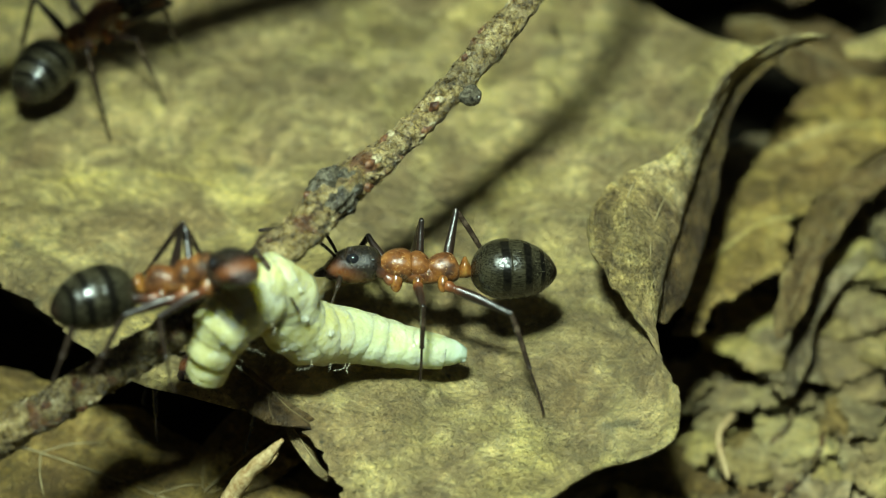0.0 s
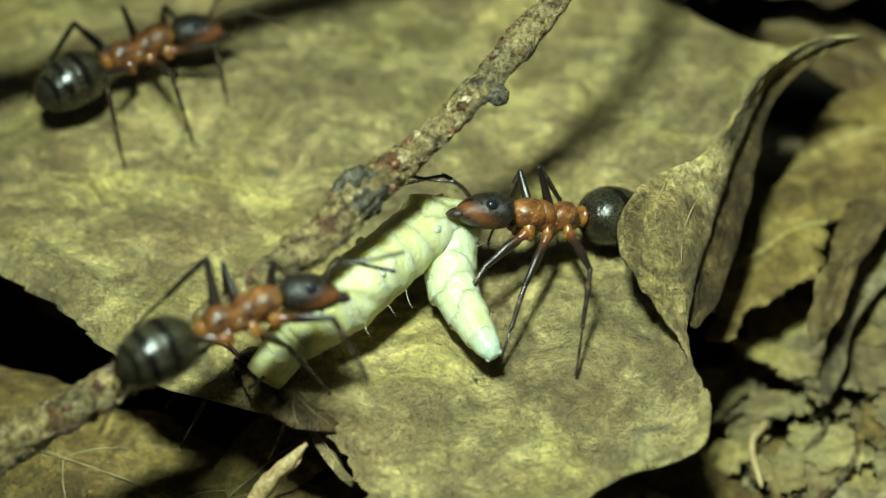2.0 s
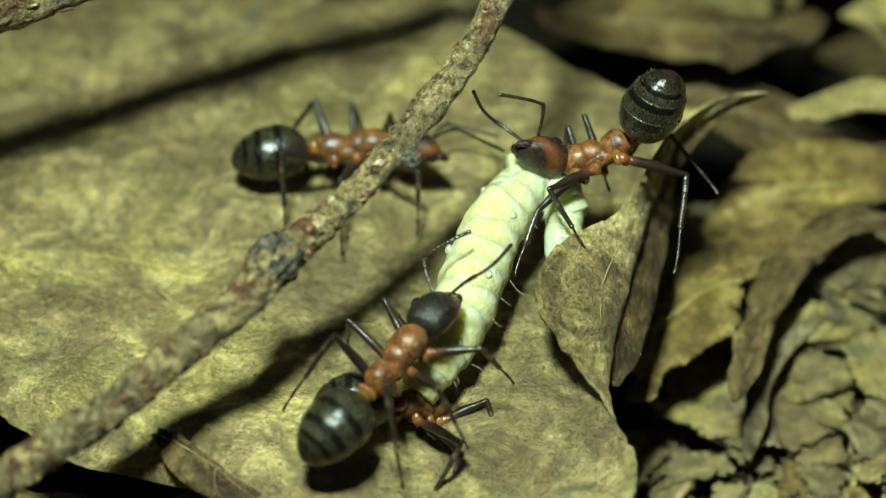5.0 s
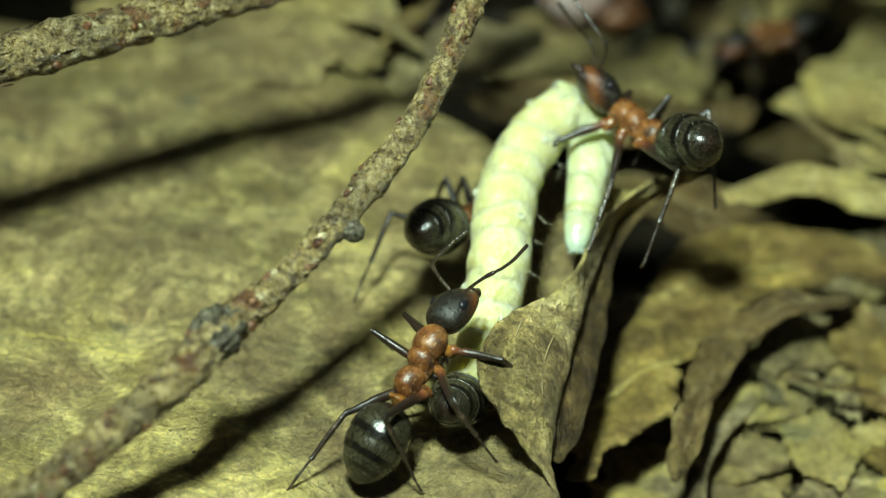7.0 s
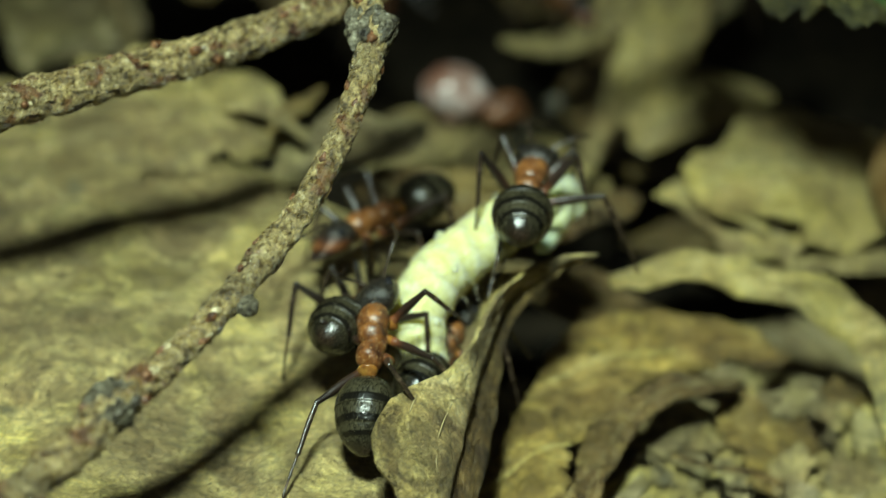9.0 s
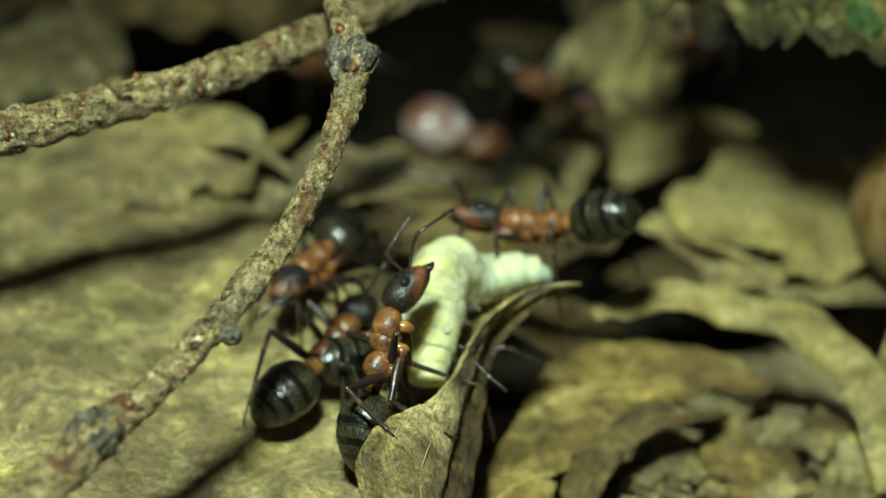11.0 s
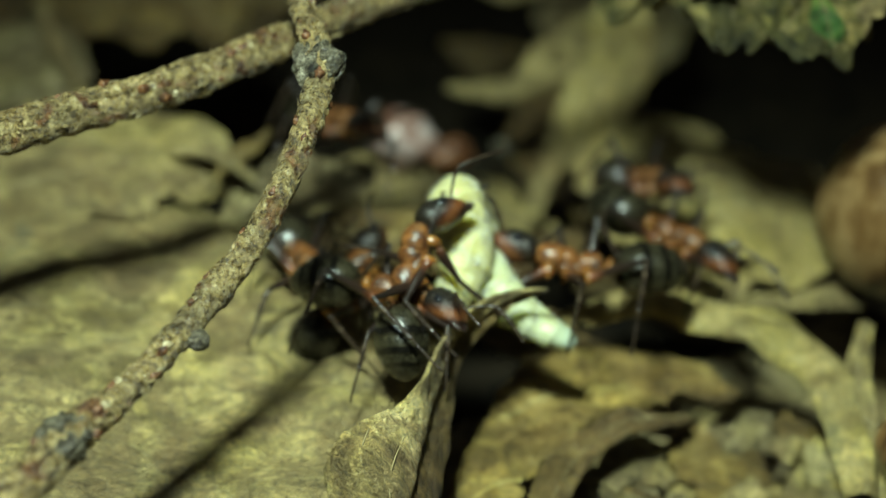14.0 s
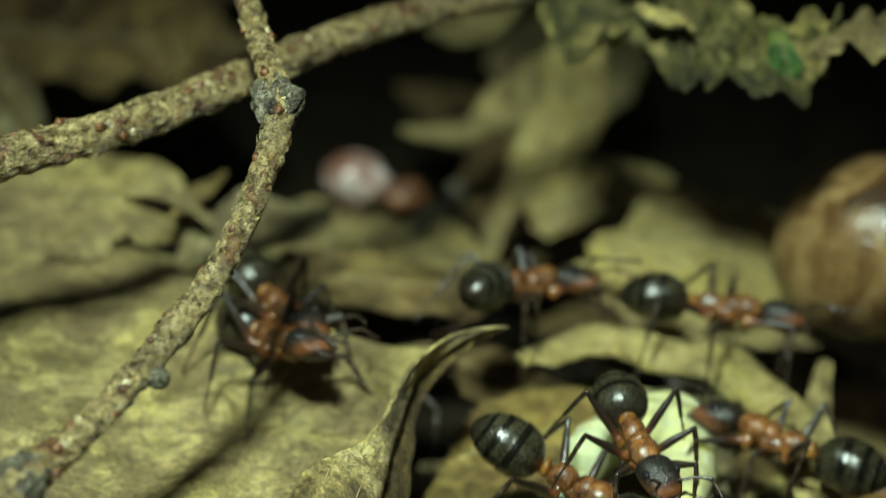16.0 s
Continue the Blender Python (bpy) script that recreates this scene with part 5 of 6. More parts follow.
SEGMENTS = 14
larva = thing("larva", "pale yellow-green plump larva gripped by the ants", "larva")
LARVA_PARTS = []
GIRTH = [0.66, 0.86, 0.96, 1.00, 1.01, 1.00, 0.97, 0.94, 0.90, 0.85, 0.79, 0.71, 0.62, 0.50]
for i in range(SEGMENTS):
    g = GIRTH[i]
    before, after = GIRTH[max(0, i - 1)], GIRTH[min(SEGMENTS - 1, i + 1)]
    fold = 0.972 if i < 7 else 0.993
    fold0, fold1 = 0.5 * (g + before) * fold, 0.5 * (g + after) * fold
    rows = [(x, r, r, 0) for x, r in ((-1.0, fold0 * 0.93), (-0.72, fold0 * 0.985), (-0.46, fold0), (-0.30, 0.4 * fold0 + 0.6 * g), (0.0, g * 1.01), (0.30, 0.4 * fold1 + 0.6 * g), (0.46, fold1), (0.72, fold1 * 0.985), (1.0, fold1 * 0.93))]
    if i == SEGMENTS - 1:
        rows = rows[:4] + [(0.1, 0.49, 0.50, 0), (0.5, 0.40, 0.42, 0), (0.8, 0.26, 0.30, 0), (0.98, 0.12, 0.16, 0)]
    bm = shaped(rows, 26)
    for w in bm.verts:
        run = w.co.x + 0.92 * i
        lumpy = 1.0 if i < 8 else 0.6
        w.co *= 1 + lumpy * (0.07 * grain(run, w.co.y, w.co.z, 2, 0.9) + 0.035 * grain(run * 2, w.co.y, w.co.z, 5, 1.5))
    seg = part("segment", bm, TIP if i >= SEGMENTS - 1 else SKIN_PALE if i >= 9 else SKIN, larva, "bluish-white tail end" if i >= SEGMENTS - 1 else "")
    LARVA_PARTS.append(seg)
    rng = random.Random(i)
    for s in (-1, 1):
        part("tubercle", lump((0.05, 0.80 * g * s, 0.56 * g), (0.17, 0.15, 0.12), (0, 0, 0), 0.3, 2, i, 10, 8), SKIN, seg) if i < 9 and (i + s) % 3 == 0 else None
        for h in range(rng.choice((0, 1, 1, 2)) if i < 10 else 0):
            y = g * (0.80 + 0.1 * rng.random()) * s
            z = -g * rng.uniform(0.25, 0.6)
            part("hair", tube([(0.3 * h - 0.1, y, z), (0.3 * h - 0.3 * rng.random(), y * 1.25, z * 1.6), (0.5 * h - 0.6 * rng.random(), y * (1.2 + 0.4 * rng.random()), z * (1.6 + rng.random()))], [0.008, 0.006, 0.003], 4, steps=6), HAIR, seg)
    if i == SEGMENTS - 1:
        for s in (-1, 1):
            part("clasper", lump((0.85, 0.2 * s, -0.05), (0.14, 0.09, 0.09), (0, 0, 0), 0.1, 2, 3, 10, 8), TIP, seg)
LARVA_ROWS = []


def bend(t, *points):
    """The larva's middle line at a time, from the gripped end to the tail tip, in millimetres."""
    LARVA_ROWS.append((t, points))


def move_larva():
    times = [r[0] for r in LARVA_ROWS]
    values = [[c2 for p in r[1] for c2 in p] for r in LARVA_ROWS]
    rows = [[] for _ in range(SEGMENTS)]
    for t in np.arange(0, 16.01, 0.25):
        v = hermite(times, values, t).reshape(-1, 3)
        fine = spline(v, 140)
        run = np.concatenate([[0], np.cumsum(np.linalg.norm(np.diff(fine, axis=0), axis=1))])
        for i in range(SEGMENTS):
            d = 0.35 + i / (SEGMENTS - 1) * (run[-1] - 1.15)
            p = Vector([np.interp(d, run, fine[:, a]) for a in range(3)])
            q0 = Vector([np.interp(max(0, d - 0.6), run, fine[:, a]) for a in range(3)])
            q1 = Vector([np.interp(min(run[-1], d + 0.6), run, fine[:, a]) for a in range(3)])
            rows[i].append((t, put(frame_of(q1 - q0, Vector((-0.35, -0.2, 0.9))), p)))
    for seg, r in zip(LARVA_PARTS, rows):
        walk(seg, r)


FIRST = build_ant("red and black wood ant gripping the front of the larva", 0.94)
SECOND = build_ant("red and black wood ant dragging the larva from the middle", 0.96)
THIRD = build_ant("red and black wood ant crossing the large leaf", 0.94)
FOURTH = build_ant("red and black wood ant coming round the larva", 0.88)
FIFTH = build_ant("red and black wood ant walking away over the litter", 0.90)
SIXTH = build_ant("red and black wood ant clinging under the larva", 0.88)
SEVENTH = build_ant("red and black wood ant arriving from the dark litter", 0.86)
EIGHTH = build_ant("red and black wood ant walking behind the crossed twigs", 0.90)


def motions():
    first = Track(FIRST)
    first.lean(2.0, 0, 0.62, 0.78)
    first.lean(3.0, 0, 0.2, 1)
    first.lean(5.5, -0.25, 0, 1)
    first.lean(7.5, -0.45, 0, 0.9)
    first.lean(9.5, -0.6, 0, 0.75)
    first.lean(12, -0.9, 0.2, 0.35)
    first.lean(14.5, -0.75, 0.3, 0.55)
    first.lean(15, -0.1, 0.62, 0.7)
    first.lean(15.5, 0, 0.2, 1)
    first.at(0, (-8.97, -2.70, 6.26), (-7.39, -3.51, 7.55), (-10.91, -3.76, 6.17))
    first.at(0.5, (-9.15, -2.68, 6.26), (-7.58, -2.36, 6.26), (-11.44, -3.38, 6.16))
    first.at(1, (-9.04, -2.94, 6.26), (-7.33, -2.54, 6.26), (-11.23, -3.92, 6.17))
    first.at(1.5, (-8.73, -3.03, 6.17), (-6.97, -2.48, 6.16), (-11.09, -4.02, 6.07))
    first.at(2, (-7.91, -2.88, 5.20), (-6.35, -1.90, 5.20), (-9.85, -4.71, 5.10))
    first.at(2.5, (-6.85, -2.37, 4.60), (-5.89, -0.80, 4.60), (-7.94, -4.60, 4.50))
    first.at(3, (-5.66, -1.14, 4.00), (-5.48, 0.88, 3.14), (-6.66, -3.74, 4.97))
    first.at(5.5, (-1.53, 1.42, 3.03), (-0.79, 2.65, 3.55), (-2.77, -0.20, 2.02))
    first.at(6, (-1.35, 1.75, 3.08), (-0.69, 2.97, 3.63), (-2.68, 0.03, 1.89))
    first.at(6.5, (-0.62, 3.18, 3.05), (0.09, 4.62, 3.71), (-1.85, 1.30, 1.61))
    first.at(7, (-0.02, 4.52, 3.00), (0.71, 6.10, 3.74), (-1.24, 2.46, 1.11))
    first.at(7.5, (1.19, 6.56, 3.30), (1.65, 8.66, 3.76), (0.57, 4.56, 1.22))
    first.at(8, (1.56, 8.38, 3.30), (1.65, 10.54, 3.70), (1.23, 6.42, 1.12))
    first.at(8.5, (1.59, 9.27, 3.20), (1.65, 11.44, 3.56), (1.45, 6.69, 1.77))
    first.at(9, (1.25, 9.49, 3.10), (1.32, 11.72, 3.10), (1.30, 6.80, 1.88))
    first.at(9.5, (1.55, 9.08, 3.19), (1.57, 10.64, 3.67), (1.51, 7.07, 1.54))
    first.at(12, (2.43, 10.36, 4.35), (3.44, 11.46, 5.57), (2.01, 8.56, 2.46))
    first.at(12.5, (2.67, 11.27, 4.41), (3.88, 12.67, 5.55), (2.42, 9.59, 2.69))
    first.at(13, (2.53, 11.24, 4.42), (3.71, 12.68, 5.64), (2.22, 9.41, 2.44))
    first.at(13.5, (2.80, 12.51, 4.52), (4.18, 13.65, 5.81), (2.82, 10.87, 2.83))
    first.at(14, (3.68, 14.19, 4.48), (4.68, 15.53, 5.22), (3.71, 12.42, 2.76))
    first.at(14.5, (4.27, 13.96, 5.38), (5.87, 14.67, 6.62), (3.62, 12.54, 3.63))
    first.at(15, (6.69, 14.76, 5.95), (8.40, 15.32, 6.63), (5.22, 13.79, 4.47))
    first.at(15.25, (8.78, 14.32, 5.65), (10.70, 14.42, 5.85), (6.25, 14.07, 5.19))
    first.at(15.5, (10.47, 12.32, 3.49), (11.73, 11.29, 3.24), (8.44, 13.46, 4.43))
    first.at(16, (10.74, 9.54, 0.99), (12.18, 8.80, 0.83), (8.57, 10.46, 1.77))
    first.foot(0, 5, (-12.14, -6.34, 4.20))
    first.foot(0, 4, (-11.20, -5.62, 4.20))
    first.foot(0, 3, (-8.79, -5.13, 4.20))
    first.foot(0.5, 5, (-12.20, -6.43, 4.20))
    first.foot(0.5, 4, (-9.87, -6.28, 4.20))
    first.foot(0.5, 3, (-7.23, -4.70, 3.00))
    first.foot(1, 5, (-12.21, -6.49, 4.20))
    first.foot(1, 4, (-9.99, -5.39, 4.20))
    first.foot(1, 3, (-8.26, -5.05, 3.00))
    first.foot(1.5, 5, (-12.28, -6.65, 4.40))
    first.foot(1.5, 4, (-9.40, -4.33, 4.40))
    first.foot(1.5, 3, (-5.40, -0.77, 2.00))
    first.foot(2, 5, (-11.34, -6.12, 3.00))
    first.foot(2, 4, (-5.23, -1.63, 0.30))
    first.foot(2.5, 4, (-4.70, -2.28, 0.10))
    first.foot(2.5, 3, (-5.51, 0.23, 1.50))
    first.foot(2.5, 2, (-9.58, -1.84, 5.00))
    first.foot(3, 4, (-2.72, 0.04, 0.10))
    first.foot(3, 5, (-6.02, -1.11, 0.20))
    first.foot(5.5, 2, (-6.88, -0.53, 0.10))
    first.foot(5.5, 1, (-4.75, 0.85, 0.10))
    first.foot(5.5, 3, (2.05, 3.14, 0.10))
    first.foot(5.5, 4, (0.97, 0.10, 0.10))
    first.foot(5.5, 5, (-0.38, -0.79, 0.10))
    first.foot(6, 2, (-6.80, -0.60, 0.10))
    first.foot(6, 1, (-4.70, 0.89, 0.10))
    first.foot(6, 3, (2.05, 3.17, 0.10))
    first.foot(6, 4, (0.63, 0.48, 0.10))
    first.foot(6, 5, (-0.54, 0.16, 0.10))
    first.foot(6.5, 2, (-3.84, 0.66, 0.10))
    first.foot(6.5, 3, (3.08, 4.08, 0.20))
    first.foot(7, 2, (-3.67, 1.20, 0.10))
    first.foot(7, 5, (0.37, 2.05, 0.10))
    first.foot(7.5, 2, (-2.82, 2.70, 0.10))
    first.foot(7.5, 1, (-1.78, 4.48, 0.10))
    first.foot(7.5, 5, (2.21, 2.23, 0.10))
    first.foot(7.5, 3, (4.17, 9.70, 3.00))
    first.foot(8, 2, (-2.12, 3.33, 0.10))
    first.foot(8, 3, (4.02, 9.43, 3.00))
    first.foot(8.5, 2, (-2.10, 3.36, 0.10))
    first.foot(8.5, 3, (3.92, 10.55, 3.00))
    first.foot(9, 2, (-0.97, 5.08, 0.10))
    first.foot(9, 3, (4.11, 10.89, 3.00))
    first.foot(9.5, 2, (-0.72, 5.90, 0.10))
    first.foot(9.5, 3, (4.67, 12.32, 3.00))
    first.foot(12, 3, (5.31, 13.89, 3.00))
    first.foot(12, 2, (0.92, 6.55, 0.10))
    first.foot(12.5, 3, (5.33, 14.09, 3.00))
    first.foot(12.5, 2, (1.98, 9.77, 0.50))
    first.foot(13, 3, (5.56, 14.56, 3.00))
    first.foot(13, 2, (1.85, 9.63, 0.50))
    first.foot(13.5, 3, (6.02, 15.10, 3.00))
    first.foot(13.5, 2, (2.17, 10.34, 0.50))
    first.foot(14, 3, (7.60, 13.76, 2.00))
    first.foot(14.5, 3, (8.04, 15.33, 3.00))
    first.foot(14.5, 2, (3.45, 12.72, 0.50))
    first.foot(15, 2, (4.44, 14.03, 1.00))
    first.foot(15, 4, (7.16, 14.40, 1.00))
    first.go()
    second = Track(SECOND)
    second.lean(6.5, 0.1, 0.62, 0.7)
    second.lean(7, 0.4, 0.5, 0.7)
    second.lean(7.5, 0.5, 0.4, 0.7)
    second.lean(8, 0.1, 0.2, 1)
    second.lean(9.5, 0, 0.2, 1)
    second.lean(12, 0, 0.62, 0.78)
    second.at(0, (-3.05, 2.13, 2.87), (-5.17, 1.82, 2.87), (-0.46, 2.74, 2.77))
    second.at(0.5, (-3.13, 2.08, 2.87), (-5.22, 1.64, 2.87), (-0.52, 2.58, 2.77))
    second.at(1, (-2.82, 2.71, 2.86), (-4.83, 2.30, 2.86), (-0.10, 3.62, 2.76))
    second.at(1.5, (-1.67, 3.59, 2.86), (-3.87, 3.56, 2.86), (1.01, 3.87, 2.76))
    second.at(2, (-0.66, 5.45, 2.36), (-2.52, 4.72, 3.05), (1.48, 7.48, 1.06))
    second.at(2.5, (-0.37, 6.55, 2.45), (-1.99, 5.47, 3.15), (1.94, 9.70, 1.17))
    second.at(3, (0.56, 6.50, 3.64), (-1.16, 5.80, 3.64), (2.72, 8.70, 3.52))
    second.at(5.5, (3.60, 10.89, 4.43), (2.26, 10.63, 4.92), (4.53, 10.54, 6.46))
    second.at(6, (4.48, 12.24, 4.72), (3.09, 12.04, 5.28), (5.48, 11.68, 6.69))
    second.at(6.5, (4.92, 13.64, 5.02), (3.37, 13.94, 5.57), (6.36, 12.58, 6.23))
    second.at(7, (5.72, 14.60, 5.15), (4.42, 15.48, 6.03), (7.25, 12.85, 6.32))
    second.at(7.5, (6.47, 14.99, 5.33), (6.08, 16.57, 6.03), (8.03, 12.68, 5.53))
    second.at(8, (6.34, 17.14, 4.83), (6.07, 18.91, 4.50), (6.48, 14.90, 6.19))
    second.at(8.5, (6.57, 17.12, 5.12), (6.75, 18.98, 4.58), (6.05, 14.67, 4.90))
    second.at(9, (5.76, 16.53, 4.80), (6.05, 18.64, 4.26), (5.59, 13.62, 5.30))
    second.at(9.5, (6.61, 16.78, 4.01), (6.50, 18.57, 3.42), (6.56, 14.45, 5.56))
    second.at(12, (6.46, 18.56, 3.00), (4.44, 18.25, 3.00), (9.41, 18.41, 3.10))
    second.at(12.5, (6.73, 18.24, 2.80), (5.01, 17.64, 2.80), (9.84, 18.17, 2.70))
    second.at(13, (7.21, 17.94, 2.60), (5.47, 17.86, 2.60), (10.22, 17.50, 2.50))
    second.at(13.5, (7.91, 17.45, 2.60), (6.14, 18.40, 2.60), (10.62, 18.17, 2.50))
    second.at(14, (9.03, 17.57, 2.60), (6.90, 17.92, 3.02), (11.76, 17.94, 2.50))
    second.at(14.5, (10.85, 15.93, 2.40), (9.10, 17.24, 2.72), (13.53, 14.02, 2.30))
    second.at(15, (14.96, 15.84, 1.20), (13.42, 17.30, 1.78), (17.11, 14.20, 0.03))
    second.at(15.5, (16.03, 15.51, 0.80), (14.82, 17.66, 0.80), (18.38, 14.14, -0.34))
    second.at(16, (17.35, 13.83, 0.40), (15.89, 14.59, 0.40), (19.52, 12.84, 0.30))
    second.foot(0, 2, (1.25, -0.44, 0.10))
    second.foot(0, 0, (-5.57, 0.38, 2.00))
    second.foot(0.5, 2, (1.50, 0.50, 0.10))
    second.foot(0.5, 0, (-5.70, 0.54, 1.80))
    second.foot(0.5, 5, (1.51, 6.77, 0.20))
    second.foot(1, 1, (-2.49, -0.33, 0.10))
    second.foot(1, 2, (-0.66, -0.18, 0.10))
    second.foot(1, 5, (1.70, 5.05, 0.80))
    second.foot(1.5, 1, (-2.36, -0.34, 0.10))
    second.foot(1.5, 2, (1.10, 1.35, 0.10))
    second.foot(1.5, 5, (1.51, 6.99, 1.00))
    second.foot(2, 1, (-1.27, 1.08, 0.10))
    second.foot(2, 2, (1.08, 1.28, 0.10))
    second.foot(2.5, 1, (-0.06, 2.13, 0.10))
    second.foot(2.5, 2, (2.02, 2.38, 0.10))
    second.foot(2.5, 5, (4.52, 12.22, 3.00))
    second.foot(3, 1, (0.33, 2.95, 0.10))
    second.foot(5.5, 1, (3.84, 9.02, 3.20))
    second.foot(6, 1, (4.03, 9.64, 3.20))
    second.foot(6, 2, (7.39, 11.95, 3.00))
    second.foot(6.5, 1, (4.29, 10.37, 3.20))
    second.foot(7, 1, (4.56, 10.44, 3.00))
    second.foot(7.5, 1, (4.93, 13.15, 3.00))
    second.foot(7.5, 2, (7.68, 13.36, 2.00))
    second.foot(8, 2, (6.89, 11.19, 1.00))
    second.foot(8, 1, (4.71, 11.90, 2.50))
    second.foot(8.5, 1, (4.74, 12.71, 2.50))
    second.foot(9, 1, (4.63, 11.85, 2.60))
    second.foot(9, 5, (9.69, 15.95, 2.00))
    second.go()
    third = Track(THIRD)
    third.at(0, (-16.30, 12.10, 1.80), (-15.16, 13.38, 1.80), (-17.12, 9.99, 1.70))
    third.at(0.5, (-16.40, 12.21, 1.80), (-15.40, 13.62, 1.80), (-17.16, 10.10, 1.70))
    third.at(1, (-16.21, 11.88, 1.80), (-15.18, 13.14, 1.80), (-16.97, 9.79, 1.70))
    third.at(1.5, (-16.44, 11.85, 1.80), (-15.76, 13.83, 1.13), (-16.79, 9.01, 2.55))
    third.at(2, (-15.28, 11.22, 1.80), (-13.82, 12.25, 1.80), (-16.75, 9.59, 1.70))
    third.at(2.5, (-13.40, 10.96, 1.80), (-11.30, 11.55, 1.80), (-15.38, 9.65, 1.70))
    third.at(3, (-10.25, 10.08, 1.80), (-8.40, 10.70, 1.80), (-12.48, 9.79, 1.70))
    third.at(5.5, (-3.68, 12.02, 1.80), (-1.67, 12.34, 1.80), (-5.82, 11.37, 1.70))
    third.at(6, (-1.50, 11.01, 1.80), (-0.28, 12.55, 0.80), (-2.83, 8.76, 3.16))
    third.at(6.5, (-0.42, 11.76, 1.80), (0.54, 13.45, 0.78), (-1.71, 9.48, 3.16))
    third.at(7, (0.72, 13.20, 1.80), (1.61, 15.03, 0.95), (-0.45, 10.86, 3.17))
    third.at(7.5, (1.35, 13.52, 1.80), (2.37, 15.26, 0.92), (0.07, 11.16, 3.03))
    third.at(8, (1.54, 14.87, 1.80), (2.38, 16.28, 1.80), (0.53, 12.26, 2.73))
    third.at(8.5, (1.38, 13.54, 1.80), (2.01, 15.52, 1.08), (0.37, 10.94, 2.76))
    third.at(9, (0.83, 12.91, 1.80), (1.45, 14.86, 1.00), (0.03, 10.25, 2.81))
    third.at(9.5, (0.18, 12.16, 1.80), (0.57, 14.24, 1.21), (-0.68, 9.49, 2.72))
    third.at(12, (0.62, 12.79, 1.80), (1.20, 14.78, 1.80), (-0.49, 12.30, 0.76))
    third.at(12.5, (0.89, 13.36, 1.80), (1.42, 15.36, 1.80), (-0.07, 13.04, 1.00))
    third.at(13, (0.83, 13.54, 1.80), (1.46, 15.56, 1.80), (-0.13, 13.18, 0.92))
    third.at(13.5, (1.25, 14.33, 1.80), (1.65, 16.52, 1.80), (0.39, 13.86, 0.77))
    third.at(14, (1.62, 16.46, 1.80), (2.06, 18.58, 1.80), (1.04, 15.96, 0.69))
    third.at(14.5, (1.37, 15.94, 1.80), (2.44, 17.74, 1.12), (0.26, 15.84, 1.29))
    third.at(15, (1.42, 14.91, 1.80), (2.69, 13.35, 2.69), (-0.01, 16.95, 0.22))
    third.at(15.5, (1.33, 14.99, 1.80), (2.50, 16.66, 0.98), (-0.28, 16.99, 0.35))
    third.at(16, (0.64, 15.34, 1.80), (2.00, 13.85, 2.69), (-0.67, 17.79, 0.81))
    third.go()
    fourth = Track(FOURTH)
    fourth.at(0, (-9.25, 41.40, -4.00), (-10.41, 39.66, -3.30), (-7.63, 43.66, -4.97))
    fourth.at(5.5, (-7.48, 39.18, -4.00), (-9.15, 40.44, -4.69), (-5.83, 41.31, -5.19))
    fourth.at(6.5, (-4.64, 36.09, -4.50), (-5.84, 34.50, -3.58), (-2.95, 38.19, -5.70))
    fourth.at(7, (-1.96, 31.98, -4.00), (-3.14, 30.28, -3.25), (-0.29, 34.13, -5.14))
    fourth.at(7.5, (0.51, 23.17, -0.50), (-0.79, 21.56, 0.25), (2.06, 25.35, -1.75))
    fourth.at(8, (1.68, 19.96, 1.70), (0.39, 18.43, 2.62), (3.20, 22.16, 0.46))
    fourth.at(8.5, (0.86, 18.35, 1.80), (-0.63, 17.64, 1.80), (2.43, 20.62, 0.76))
    fourth.at(9, (0.57, 17.70, 1.80), (-0.97, 15.79, 1.80), (2.20, 19.49, 1.70))
    fourth.at(9.5, (-0.44, 16.68, 1.80), (-1.71, 15.16, 1.80), (1.05, 19.05, 0.89))
    fourth.at(12, (-0.92, 16.94, 1.80), (-1.20, 14.85, 2.42), (-0.34, 19.08, 1.70))
    fourth.at(12.5, (-0.51, 17.24, 1.80), (-0.71, 15.17, 2.52), (-0.36, 20.09, 1.06))
    fourth.at(13, (-0.15, 17.17, 1.80), (0.10, 15.15, 2.64), (-0.57, 19.98, 1.03))
    fourth.at(13.5, (0.09, 17.83, 1.80), (0.52, 15.84, 2.63), (-0.42, 20.60, 0.95))
    fourth.at(14, (-0.01, 17.59, 1.80), (1.24, 15.95, 2.58), (-0.72, 20.32, 0.96))
    fourth.at(14.5, (0.86, 17.56, 1.80), (2.09, 15.95, 2.67), (-0.37, 19.46, 1.70))
    fourth.at(15, (0.83, 17.69, 1.80), (1.87, 15.94, 2.63), (-0.34, 20.31, 1.12))
    fourth.at(15.5, (0.79, 17.25, 1.80), (1.93, 15.45, 2.34), (-0.43, 19.14, 1.70))
    fourth.at(16, (0.69, 17.20, 1.80), (1.83, 15.39, 2.33), (-0.52, 19.10, 1.70))
    fourth.go()
    fifth = Track(FIFTH)
    fifth.at(0, (-2.01, 20.28, -2.00), (-0.93, 18.48, -1.36), (-3.56, 22.05, -2.10))
    fifth.at(9.5, (6.82, 41.26, -2.00), (8.05, 39.57, -2.00), (5.29, 43.63, -2.10))
    fifth.at(12, (7.04, 26.16, 1.00), (8.94, 25.69, 1.00), (5.14, 28.10, -0.17))
    fifth.at(12.5, (8.77, 22.83, 1.50), (10.80, 22.40, 1.50), (6.52, 23.01, 1.40))
    fifth.at(13, (11.50, 22.54, 1.50), (13.29, 21.34, 1.50), (8.70, 23.15, 2.22))
    fifth.at(13.5, (12.58, 21.16, 1.50), (14.31, 19.46, 1.50), (10.12, 22.68, 2.07))
